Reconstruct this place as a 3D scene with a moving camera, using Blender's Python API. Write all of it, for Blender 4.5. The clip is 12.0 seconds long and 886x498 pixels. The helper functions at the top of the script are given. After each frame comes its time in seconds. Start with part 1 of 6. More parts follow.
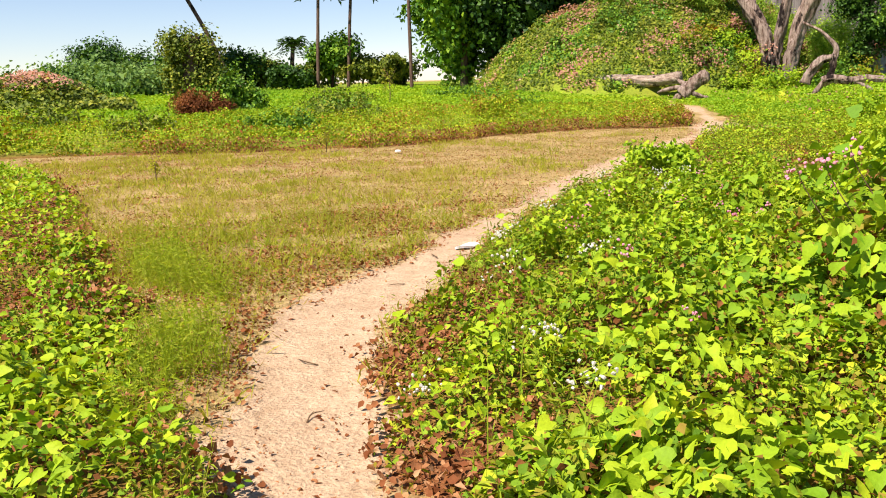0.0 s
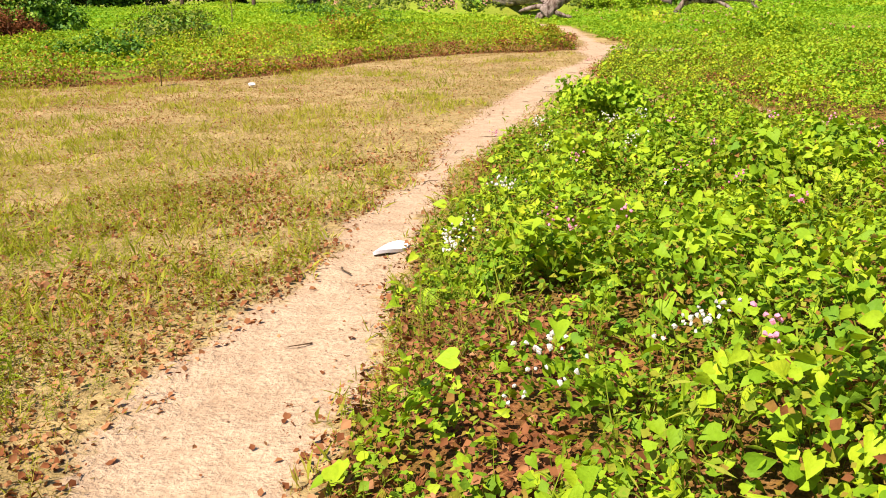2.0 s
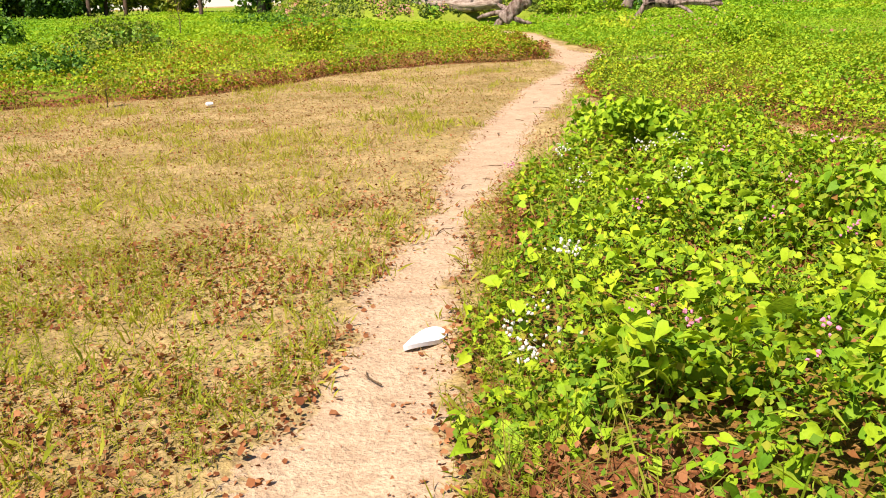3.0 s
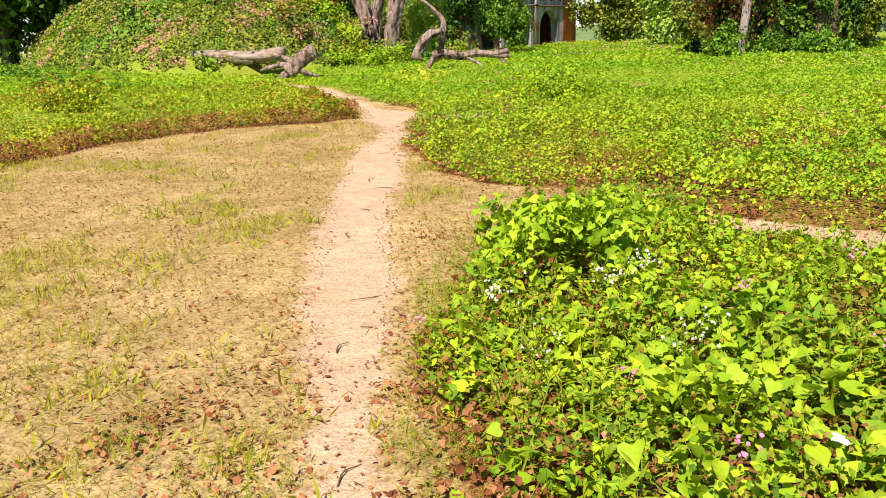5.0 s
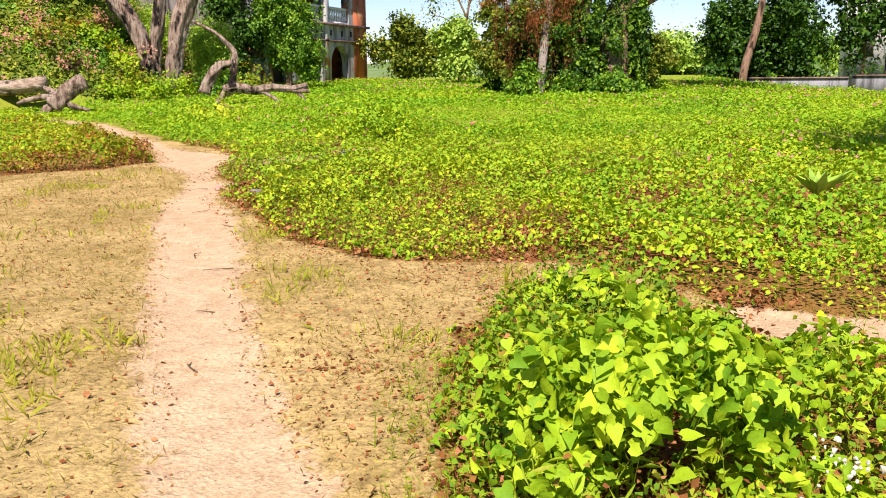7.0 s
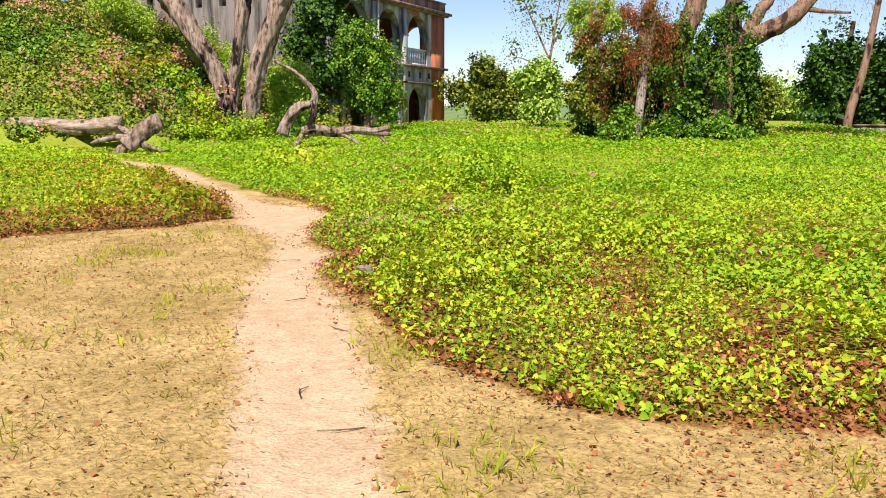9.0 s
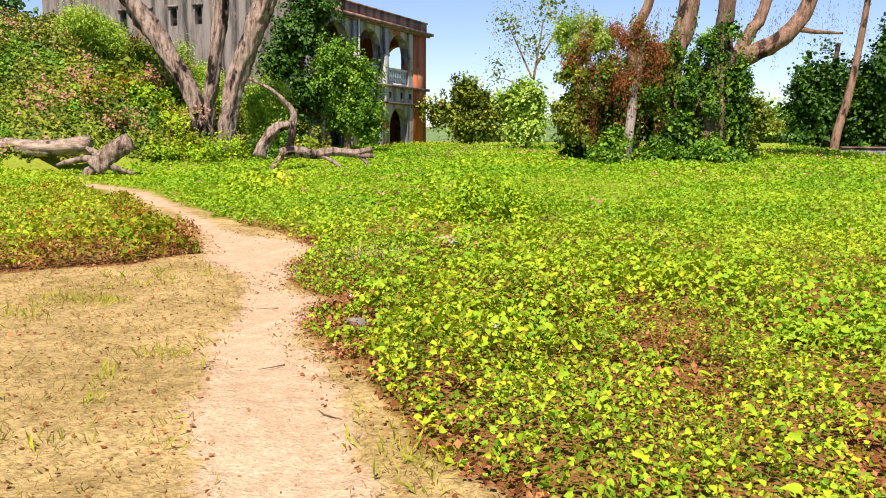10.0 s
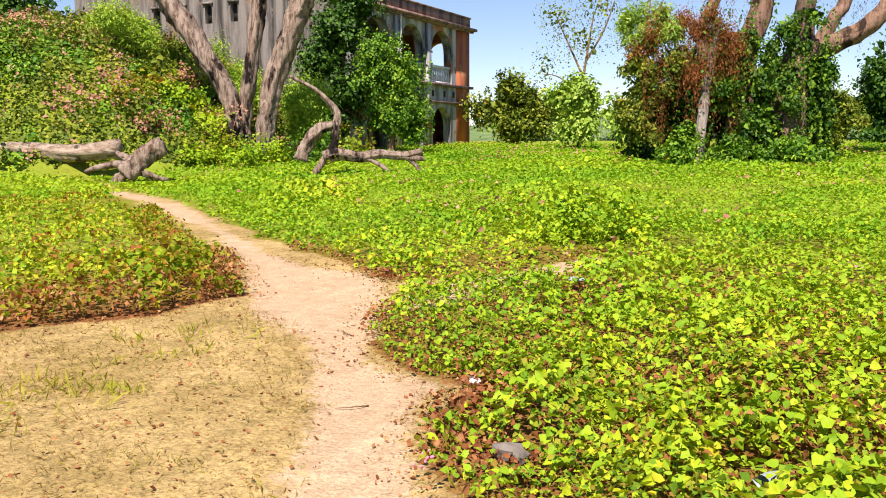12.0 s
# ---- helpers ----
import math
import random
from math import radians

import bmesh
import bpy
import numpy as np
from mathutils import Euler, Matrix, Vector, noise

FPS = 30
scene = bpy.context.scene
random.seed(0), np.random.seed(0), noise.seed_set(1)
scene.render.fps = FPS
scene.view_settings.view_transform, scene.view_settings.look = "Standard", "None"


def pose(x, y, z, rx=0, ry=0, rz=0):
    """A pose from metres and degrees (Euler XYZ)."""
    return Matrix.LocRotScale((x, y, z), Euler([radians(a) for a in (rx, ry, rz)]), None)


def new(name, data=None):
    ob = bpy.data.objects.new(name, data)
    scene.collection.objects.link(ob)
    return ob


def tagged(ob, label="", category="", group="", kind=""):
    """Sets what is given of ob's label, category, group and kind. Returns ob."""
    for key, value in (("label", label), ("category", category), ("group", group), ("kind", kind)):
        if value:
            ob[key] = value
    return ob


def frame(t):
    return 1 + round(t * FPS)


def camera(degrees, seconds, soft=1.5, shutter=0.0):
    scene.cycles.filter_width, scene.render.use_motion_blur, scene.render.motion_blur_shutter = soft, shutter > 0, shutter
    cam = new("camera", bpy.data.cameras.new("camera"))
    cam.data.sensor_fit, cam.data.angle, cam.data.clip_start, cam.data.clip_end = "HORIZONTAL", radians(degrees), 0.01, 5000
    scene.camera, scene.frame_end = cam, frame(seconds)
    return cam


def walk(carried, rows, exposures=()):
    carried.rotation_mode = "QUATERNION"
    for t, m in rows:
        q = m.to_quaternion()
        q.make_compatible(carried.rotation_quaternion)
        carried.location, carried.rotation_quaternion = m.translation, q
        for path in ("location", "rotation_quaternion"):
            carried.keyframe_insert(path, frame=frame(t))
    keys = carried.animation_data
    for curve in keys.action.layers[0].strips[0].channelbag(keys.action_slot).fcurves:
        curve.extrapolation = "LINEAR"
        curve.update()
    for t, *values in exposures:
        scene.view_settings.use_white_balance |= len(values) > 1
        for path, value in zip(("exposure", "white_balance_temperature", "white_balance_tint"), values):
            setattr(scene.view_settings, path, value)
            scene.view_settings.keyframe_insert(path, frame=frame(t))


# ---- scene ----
cam = camera(55.6, 12.0, soft=1.0)
METRES, EYE, TILT, LEAN, TURN = 16.7, 1.5, 0.0, 0.0, -25.0
ROWS = [
    (0.0, 0.0, 0.0, 0.0, -0.32, -11.38, 1.57),
    (0.5, -0.0051, 0.0365, -0.0002, -8.88, -14.18, 1.05),
    (1.0, -0.0103, 0.0773, -0.0029, -8.42, -15.38, 1.3),
    (1.5, -0.0183, 0.1172, -0.0029, -6.84, -16.1, 1.29),
    (2.0, -0.0202, 0.1586, -0.0007, -10.66, -16.91, 1.3),
    (2.5, -0.0265, 0.2007, 0.0012, -10.63, -15.95, 1.94),
    (3.0, -0.0317, 0.2396, 0.0012, -14.1, -16.6, 1.92),
    (5.0, -0.0169, 0.3975, 0.0064, -29.06, -13.88, 1.69),
    (5.5, -0.0077, 0.438, 0.0046, -39.48, -14.23, 0.91),
    (6.0, 0.0064, 0.4758, 0.003, -45.16, -13.1, 0.23),
    (6.5, 0.0163, 0.5204, 0.0035, -44.04, -11.06, 0.27),
    (7.0, 0.0272, 0.5577, 0.001, -43.69, -11.73, 0.49),
    (7.5, 0.0472, 0.5981, -0.0, -41.59, -11.36, 0.44),
    (9.5, 0.1136, 0.7545, 0.0022, -39.32, -8.53, -0.02),
    (10.0, 0.1378, 0.7939, 0.0018, -40.72, -7.46, -0.21),
    (10.5, 0.1547, 0.8362, 0.0003, -40.54, -7.67, -0.06),
    (11.0, 0.1694, 0.8719, 0.0029, -40.51, -6.95, 0.18),
    (11.5, 0.1871, 0.9123, 0.0034, -38.34, -6.76, 0.01),
    (12.0, 0.2043, 0.9502, 0.0047, -38.53, -7.5, 0.31),
]
walk(cam, [(t, pose(0, 0, EYE, TILT, LEAN, TURN) @ pose(METRES * x, METRES * y, METRES * z, 90 + pitch, roll, yaw)) for t, x, y, z, yaw, pitch, roll in ROWS],
     [(0.0, 0.8, 6650, 20), (12.0, 0.8, 6650, 20)])

# ---- world, sun, exposure ----
SUN_AZ, SUN_EL = radians(192.0), radians(55.0)      # sun's bearing measured from +x towards +y
SUN_DIR = Vector((math.cos(SUN_EL) * math.cos(SUN_AZ), math.cos(SUN_EL) * math.sin(SUN_AZ), math.sin(SUN_EL)))
world = bpy.data.worlds.new("sky")
scene.world = world
world.use_nodes = True
wn = world.node_tree
sky = wn.nodes.new("ShaderNodeTexSky")
sky.sky_type = "NISHITA"
sky.sun_disc = False
sky.sun_elevation = SUN_EL
sky.sun_rotation = math.pi / 2 - SUN_AZ
sky.air_density, sky.dust_density, sky.ozone_density = 0.9, 0.0, 3.5
wn.nodes["Background"].inputs["Strength"].default_value = 0.082
wn.links.new(sky.outputs["Color"], wn.nodes["Background"].inputs["Color"])
sun = new("sun", bpy.data.lights.new("sun", "SUN"))
sun.data.energy, sun.data.angle, sun.data.color = 5.3, radians(0.53), (1.0, 0.94, 0.82)
sun.matrix_world = Matrix.Translation((0, 0, 60)) @ SUN_DIR.to_track_quat("Z", "Y").to_matrix().to_4x4()

rng = np.random.default_rng(7)

# ---- materials ----


def mat(name, rough=0.9, spec=0.2):
    m = bpy.data.materials.new(name)
    m.use_nodes = True
    nt = m.node_tree
    b = nt.nodes["Principled BSDF"]
    b.inputs["Roughness"].default_value = rough
    b.inputs["Specular IOR Level"].default_value = spec
    return m, nt, b


def node(nt, kind, **values):
    n = nt.nodes.new(kind)
    for key, value in values.items():
        n.inputs[key].default_value = value
    return n


def ramp(nt, source, stops):
    r = nt.nodes.new("ShaderNodeValToRGB")
    e = r.color_ramp.elements
    e[0].position, e[0].color = stops[0][0], (*stops[0][1], 1)
    e[1].position, e[1].color = stops[1][0], (*stops[1][1], 1)
    for p, c in stops[2:]:
        n = e.new(p)
        n.color = (*c, 1)
    nt.links.new(source, r.inputs["Fac"])
    return r.outputs["Color"]


def mix(nt, fac, a, b, mode="MIX"):
    m = nt.nodes.new("ShaderNodeMix")
    m.data_type, m.blend_type = "RGBA", mode
    for socket, value in ((m.inputs[0], fac), (m.inputs[6], a), (m.inputs[7], b)):
        if isinstance(value, (int, float)):
            socket.default_value = value
        elif isinstance(value, tuple):
            socket.default_value = (*value, 1)
        else:
            nt.links.new(value, socket)
    return m.outputs[2]


def place_noise(nt, scale, detail=4.0, stretch=(1, 1, 1), rough=0.55):
    g = nt.nodes.new("ShaderNodeNewGeometry")
    mp = nt.nodes.new("ShaderNodeMapping")
    mp.inputs["Scale"].default_value = stretch
    nt.links.new(g.outputs["Position"], mp.inputs["Vector"])
    n = node(nt, "ShaderNodeTexNoise", Scale=scale, Detail=detail, Roughness=rough)
    nt.links.new(mp.outputs["Vector"], n.inputs["Vector"])
    return n.outputs["Fac"]


def bump(nt, b, source, strength, distance=0.02):
    n = node(nt, "ShaderNodeBump", Strength=strength, Distance=distance)
    nt.links.new(source, n.inputs["Height"])
    nt.links.new(n.outputs["Normal"], b.inputs["Normal"])


def leaf_mat(name, stops, through_light=0.36, rough=0.7, patch=0.25, spec=0.12, vary=0.56):
    """Foliage: a colour for each leaf, drifting over the plant, lit through from behind."""
    m, nt, b = mat(name, rough, spec)
    g = nt.nodes.new("ShaderNodeNewGeometry")
    drift = place_noise(nt, patch, 5.0, rough=0.7)
    add = nt.nodes.new("ShaderNodeMath")
    add.operation = "MULTIPLY_ADD"
    nt.links.new(drift, add.inputs[0])
    add.inputs[1].default_value = 1.3
    add.inputs[2].default_value = -0.16 - 0.5 * vary
    tot = nt.nodes.new("ShaderNodeMath")
    tot.operation = "ADD"
    tot.use_clamp = True
    nt.links.new(add.outputs[0], tot.inputs[0])
    each = nt.nodes.new("ShaderNodeMath")
    each.operation = "MULTIPLY"
    each.inputs[1].default_value = vary
    nt.links.new(g.outputs["Random Per Island"], each.inputs[0])
    nt.links.new(each.outputs[0], tot.inputs[1])
    col = ramp(nt, tot.outputs[0], stops)
    grain = place_noise(nt, 60.0, 2.0)
    col = mix(nt, 0.25, col, ramp(nt, grain, [(0.3, (0.45, 0.45, 0.45)), (0.7, (1, 1, 1))]), "MULTIPLY")
    nt.links.new(col, b.inputs["Base Color"])
    bump(nt, b, grain, 0.35, 0.01)
    t = nt.nodes.new("ShaderNodeBsdfTranslucent")
    nt.links.new(mix(nt, 1.0, col, (1.0, 0.92, 0.3), "MULTIPLY"), t.inputs["Color"])
    s = nt.nodes.new("ShaderNodeMixShader")
    s.inputs[0].default_value = through_light
    nt.links.new(b.outputs[0], s.inputs[1])
    nt.links.new(t.outputs[0], s.inputs[2])
    nt.links.new(s.outputs[0], nt.nodes["Material Output"].inputs["Surface"])
    return m


CREEPER = leaf_mat("creeper_leaf", [(0.0, (0.06, 0.18, 0.008)), (0.22, (0.17, 0.34, 0.012)), (0.48, (0.33, 0.50, 0.016)),
                                    (0.72, (0.47, 0.59, 0.02)), (0.86, (0.58, 0.53, 0.03)), (0.94, (0.50, 0.28, 0.04)), (1.0, (0.24, 0.07, 0.03))], 0.31, 0.6, 0.35, 0.18, 0.46)
FIELD = leaf_mat("field_creeper_leaf", [(0.0, (0.06, 0.15, 0.008)), (0.22, (0.17, 0.34, 0.014)), (0.5, (0.35, 0.51, 0.018)),
                                        (0.74, (0.49, 0.56, 0.02)), (0.84, (0.55, 0.45, 0.03)), (0.92, (0.44, 0.20, 0.04)), (1.0, (0.24, 0.08, 0.03))], 0.30, 0.6, 0.3, 0.18, 0.46)
FAR_FIELD = leaf_mat("far_creeper_leaf", [(0.0, (0.06, 0.18, 0.010)), (0.3, (0.17, 0.38, 0.016)), (0.55, (0.31, 0.49, 0.02)),
                                          (0.78, (0.43, 0.54, 0.025)), (0.9, (0.48, 0.42, 0.04)), (1.0, (0.40, 0.22, 0.06))], 0.36, 0.6, 0.12, 0.15, 0.3)
# lower leaves: shade painted in as darker greens, with real withered browns
UNDER = leaf_mat("shade_toned_creeper_leaf", [(0.0, (0.04, 0.12, 0.01)), (0.42, (0.17, 0.30, 0.015)), (0.62, (0.30, 0.30, 0.025)), (0.74, (0.26, 0.10, 0.03)), (1.0, (0.12, 0.03, 0.014))], 0.2)
DRYING = leaf_mat("drying_leaf", [(0.0, (0.06, 0.15, 0.008)), (0.35, (0.22, 0.35, 0.014)), (0.6, (0.40, 0.38, 0.03)), (0.75, (0.38, 0.16, 0.035)), (1.0, (0.20, 0.045, 0.02))])
DEAD = leaf_mat("dead_leaf", [(0.0, (0.08, 0.024, 0.012)), (0.35, (0.24, 0.085, 0.032)), (0.7, (0.42, 0.20, 0.085)), (1.0, (0.58, 0.37, 0.20))], 0.15, 0.85, patch=1.5, spec=0.05)
WISP = leaf_mat("wispy_grass", [(0.0, (0.26, 0.34, 0.02)), (0.5, (0.48, 0.50, 0.05)), (1.0, (0.60, 0.50, 0.12))], 0.5)
WEED = leaf_mat("weed_leaf", [(0.0, (0.22, 0.36, 0.02)), (0.5, (0.38, 0.50, 0.035)), (1.0, (0.55, 0.56, 0.08))], 0.5)
STRAW = leaf_mat("grass_blade", [(0.0, (0.22, 0.25, 0.03)), (0.3, (0.36, 0.30, 0.06)), (0.65, (0.43, 0.31, 0.12)), (1.0, (0.52, 0.39, 0.20))], 0.5, 0.7, 0.5)
# leaf of the dark trees; also painted shade in the banyan's gaps
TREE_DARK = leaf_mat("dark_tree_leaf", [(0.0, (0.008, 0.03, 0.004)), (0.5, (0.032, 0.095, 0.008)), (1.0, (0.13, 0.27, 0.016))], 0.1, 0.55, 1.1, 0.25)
TREE_MID = leaf_mat("tree_leaf", [(0.0, (0.014, 0.055, 0.004)), (0.45, (0.08, 0.21, 0.010)), (1.0, (0.34, 0.50, 0.028))], 0.14, 0.55, 1.1, 0.25)
TREE_PALE = leaf_mat("pale_tree_leaf", [(0.0, (0.08, 0.18, 0.02)), (0.5, (0.30, 0.47, 0.05)), (1.0, (0.55, 0.64, 0.14))], 0.18, 0.55, 1.1, 0.25)
TREE_OLIVE = leaf_mat("olive_tree_leaf", [(0.0, (0.022, 0.05, 0.005)), (0.5, (0.13, 0.185, 0.014)), (0.85, (0.35, 0.36, 0.035)), (1.0, (0.42, 0.20, 0.05))], 0.14, 0.6, 1.1, 0.2)
FEATHER = leaf_mat("feathery_leaf", [(0.0, (0.12, 0.27, 0.03)), (0.5, (0.34, 0.52, 0.05)), (1.0, (0.55, 0.64, 0.10))], 0.28, 0.6, 0.9, 0.15)
FAR_LEAF = leaf_mat("far_tree_leaf", [(0.0, (0.08, 0.17, 0.04)), (0.5, (0.17, 0.30, 0.07)), (1.0, (0.28, 0.40, 0.11))], 0.3, patch=0.08)
CURTAIN = leaf_mat("hanging_creeper_leaf", [(0.0, (0.008, 0.035, 0.004)), (0.5, (0.045, 0.13, 0.008)), (1.0, (0.24, 0.38, 0.02))], 0.12, 0.55, 1.4, 0.25, 0.7)
RUST_VINE = leaf_mat("withered_vine_leaf", [(0.0, (0.12, 0.04, 0.02)), (0.5, (0.26, 0.09, 0.03)), (0.8, (0.40, 0.17, 0.05)), (1.0, (0.26, 0.26, 0.04))], 0.2, 0.8)
PINK = leaf_mat("pink_petal", [(0.0, (0.80, 0.22, 0.40)), (0.6, (0.86, 0.34, 0.50)), (1.0, (0.90, 0.55, 0.62))], 0.35, 0.6)
BLUSH = leaf_mat("faded_pink_petal", [(0.0, (0.36, 0.15, 0.11)), (0.5, (0.52, 0.26, 0.18)), (1.0, (0.64, 0.40, 0.28))], 0.3, 0.7)
WHITE_PETAL = leaf_mat("white_petal", [(0.0, (0.70, 0.66, 0.52)), (1.0, (0.86, 0.84, 0.78))], 0.3, 0.6)


def bark(name, dark, light, scale=6.0, stretch=(1, 1, 0.15)):
    m, nt, b = mat(name, 0.9, 0.15)
    n1 = place_noise(nt, scale, 6.0, stretch, 0.65)
    n2 = place_noise(nt, 0.9, 3.0)
    n3 = place_noise(nt, scale * 5, 4.0, stretch, 0.6)
    col = ramp(nt, n1, [(0.38, dark), (0.56, light)])
    col = mix(nt, n2, col, mix(nt, 0.6, col, (0.24, 0.13, 0.08)))
    char = place_noise(nt, 1.3, 5.0, (1, 1, 0.4), 0.6)
    col = mix(nt, ramp(nt, char, [(0.57, (0, 0, 0)), (0.63, (1, 1, 1))]), col, tuple(0.35 * v for v in dark))
    nt.links.new(mix(nt, 0.4, col, ramp(nt, n3, [(0.35, (0.3, 0.3, 0.3)), (0.65, (1, 1, 1))]), "MULTIPLY"), b.inputs["Base Color"])
    bump(nt, b, mix(nt, 0.4, n1, n3), 1.0, 0.12)
    return m


BARK_GREY = bark("weathered_dead_wood", (0.045, 0.03, 0.025), (0.42, 0.34, 0.28))
BARK_LOG = bark("bleached_log_wood", (0.20, 0.15, 0.11), (0.55, 0.46, 0.36), 7.0, (0.4, 0.4, 1))
BARK_BROWN = bark("brown_bark", (0.12, 0.07, 0.05), (0.33, 0.21, 0.15))
BARK_PALE = bark("pale_bark", (0.25, 0.22, 0.19), (0.48, 0.44, 0.40))
BARK_DARK = bark("dark_bark", (0.03, 0.025, 0.02), (0.12, 0.09, 0.07))
TWIG = bark("twig_bark", (0.16, 0.10, 0.05), (0.42, 0.29, 0.15), 20.0)

# ground: the zone attribute holds sand (red), dry turf (green), leaf litter (blue)
GROUND, nt, b = mat("sandy_ground", 0.95, 0.1)
att = nt.nodes.new("ShaderNodeVertexColor")
att.layer_name = "zone"
sep = nt.nodes.new("ShaderNodeSeparateColor")
nt.links.new(att.outputs["Color"], sep.inputs["Color"])
rag = mix(nt, 0.45, place_noise(nt, 3.2, 5.0, rough=0.65), place_noise(nt, 16.0, 4.0, rough=0.7))


def ragged_edge(source, reach=1.5):
    """A zone whose border follows the grain of the ground."""
    off = nt.nodes.new("ShaderNodeMath")
    off.operation = "MULTIPLY_ADD"
    nt.links.new(rag, off.inputs[0])
    off.inputs[1].default_value, off.inputs[2].default_value = reach, -0.5 * reach
    add = nt.nodes.new("ShaderNodeMath")
    nt.links.new(off.outputs[0], add.inputs[0])
    nt.links.new(source, add.inputs[1])
    step = nt.nodes.new("ShaderNodeMapRange")
    step.interpolation_type = "SMOOTHSTEP"
    step.inputs["From Min"].default_value, step.inputs["From Max"].default_value = 0.36, 0.62
    nt.links.new(add.outputs[0], step.inputs["Value"])
    return step.outputs["Result"]


fine, mid_, coarse = place_noise(nt, 45.0, 5.0), place_noise(nt, 7.0, 5.0), place_noise(nt, 0.9, 4.0)
sand = mix(nt, 0.5, ramp(nt, coarse, [(0.3, (0.43, 0.30, 0.18)), (0.7, (0.57, 0.415, 0.265))]), ramp(nt, mid_, [(0.3, (0.36, 0.245, 0.145)), (0.65, (0.57, 0.42, 0.275))]))
sand = mix(nt, 0.55, sand, ramp(nt, fine, [(0.3, (0.5, 0.42, 0.36)), (0.6, (1, 1, 1))]), "MULTIPLY")
turf = mix(nt, 0.5, ramp(nt, mid_, [(0.32, (0.19, 0.125, 0.052)), (0.62, (0.44, 0.31, 0.132))]), ramp(nt, coarse, [(0.35, (0.25, 0.185, 0.06)), (0.65, (0.49, 0.365, 0.16))]))
turf = mix(nt, 0.6, turf, ramp(nt, place_noise(nt, 28.0, 6.0, rough=0.75), [(0.36, (0.42, 0.36, 0.30)), (0.5, (0.95, 0.95, 0.92)), (0.62, (1.25, 1.22, 1.15))]), "MULTIPLY")
litter = ramp(nt, fine, [(0.3, (0.07, 0.025, 0.010)), (0.55, (0.22, 0.085, 0.03)), (0.75, (0.36, 0.18, 0.08))])
meadow = mix(nt, fine, ramp(nt, mid_, [(0.3, (0.10, 0.17, 0.012)), (0.7, (0.25, 0.35, 0.02))]), ramp(nt, coarse, [(0.3, (0.16, 0.17, 0.02)), (0.7, (0.27, 0.34, 0.03))]))
col = mix(nt, sep.outputs[2], meadow, litter)
col = mix(nt, ragged_edge(sep.outputs[1]), col, turf)
col = mix(nt, ragged_edge(sep.outputs[0]), col, sand)
nt.links.new(col, b.inputs["Base Color"])
bump(nt, b, mix(nt, 0.6, mix(nt, 0.5, fine, mid_), rag), 1.0, 0.07)


def plaster(name, base, stain, brick, worn):
    """Weathered lime plaster with dark rain streaks, worn through to brick."""
    m, nt, b = mat(name, 0.92, 0.15)
    streak = place_noise(nt, 1.6, 6.0, (1, 1, 0.12), 0.65)
    blot = place_noise(nt, 0.55, 6.0, rough=0.6)
    grain = place_noise(nt, 14.0, 4.0)
    col = ramp(nt, streak, [(0.38, stain), (0.56, base)])
    col = mix(nt, 0.4, col, ramp(nt, grain, [(0.3, (0.5, 0.5, 0.5)), (0.65, (1, 1, 1))]), "MULTIPLY")
    mask = ramp(nt, blot, [(worn, (0, 0, 0)), (worn + 0.05, (1, 1, 1))])
    br = mix(nt, 0.6, brick, ramp(nt, grain, [(0.3, (0.4, 0.4, 0.4)), (0.65, (1, 1, 1))]), "MULTIPLY")
    nt.links.new(mix(nt, mask, col, br), b.inputs["Base Color"])
    bump(nt, b, grain, 0.5, 0.03)
    return m


PLASTER = plaster("weathered_plaster", (0.48, 0.47, 0.47), (0.07, 0.07, 0.08), (0.42, 0.17, 0.09), 0.54)
BRICKWORK = plaster("exposed_red_brickwork", (0.55, 0.17, 0.08), (0.28, 0.09, 0.05), (0.55, 0.30, 0.15), 0.60)
PARAPET = plaster("stained_parapet", (0.30, 0.19, 0.16), (0.10, 0.06, 0.06), (0.36, 0.22, 0.18), 0.6)
OLD_WALL = plaster("grey_streaked_wall", (0.25, 0.225, 0.20), (0.06, 0.055, 0.05), (0.24, 0.17, 0.13), 0.58)
WHITEWASH = plaster("whitewashed_wall", (0.80, 0.79, 0.78), (0.60, 0.60, 0.60), (0.7, 0.68, 0.66), 0.7)
COMPOUND = plaster("grey_compound_wall", (0.28, 0.28, 0.30), (0.06, 0.06, 0.06), (0.5, 0.5, 0.52), 0.6)


def plain(name, colour, rough=0.6, spec=0.4, scale=20.0, dark=0.75):
    m, nt, b = mat(name, rough, spec)
    n = place_noise(nt, scale, 4.0)
    nt.links.new(mix(nt, 1.0, colour, ramp(nt, n, [(0.3, (dark, dark, dark)), (0.7, (1, 1, 1))]), "MULTIPLY"), b.inputs["Base Color"])
    return m


PAPER = plain("white_paper", (0.82, 0.84, 0.86))
PLASTIC = plain("grey_blue_plastic", (0.36, 0.41, 0.43), 0.25, 0.5)
STONE = plain("grey_stone", (0.20, 0.175, 0.15), 0.9, 0.2, 8.0, 0.5)
RED_TRIM = plain("red_painted_trim", (0.45, 0.10, 0.05), 0.7)
DARK_WOOD = plain("dark_window_wood", (0.05, 0.04, 0.035), 0.8)
PIPE = plain("white_pipe", (0.62, 0.62, 0.62), 0.5)
# near-black colour for the shade inside hollows and openings
HOLLOW_SHADE = plain("hollow_shade", (0.03, 0.02, 0.015), 0.95)

# ---- small helpers of the build ----
TABLE = rng.random((256, 256))


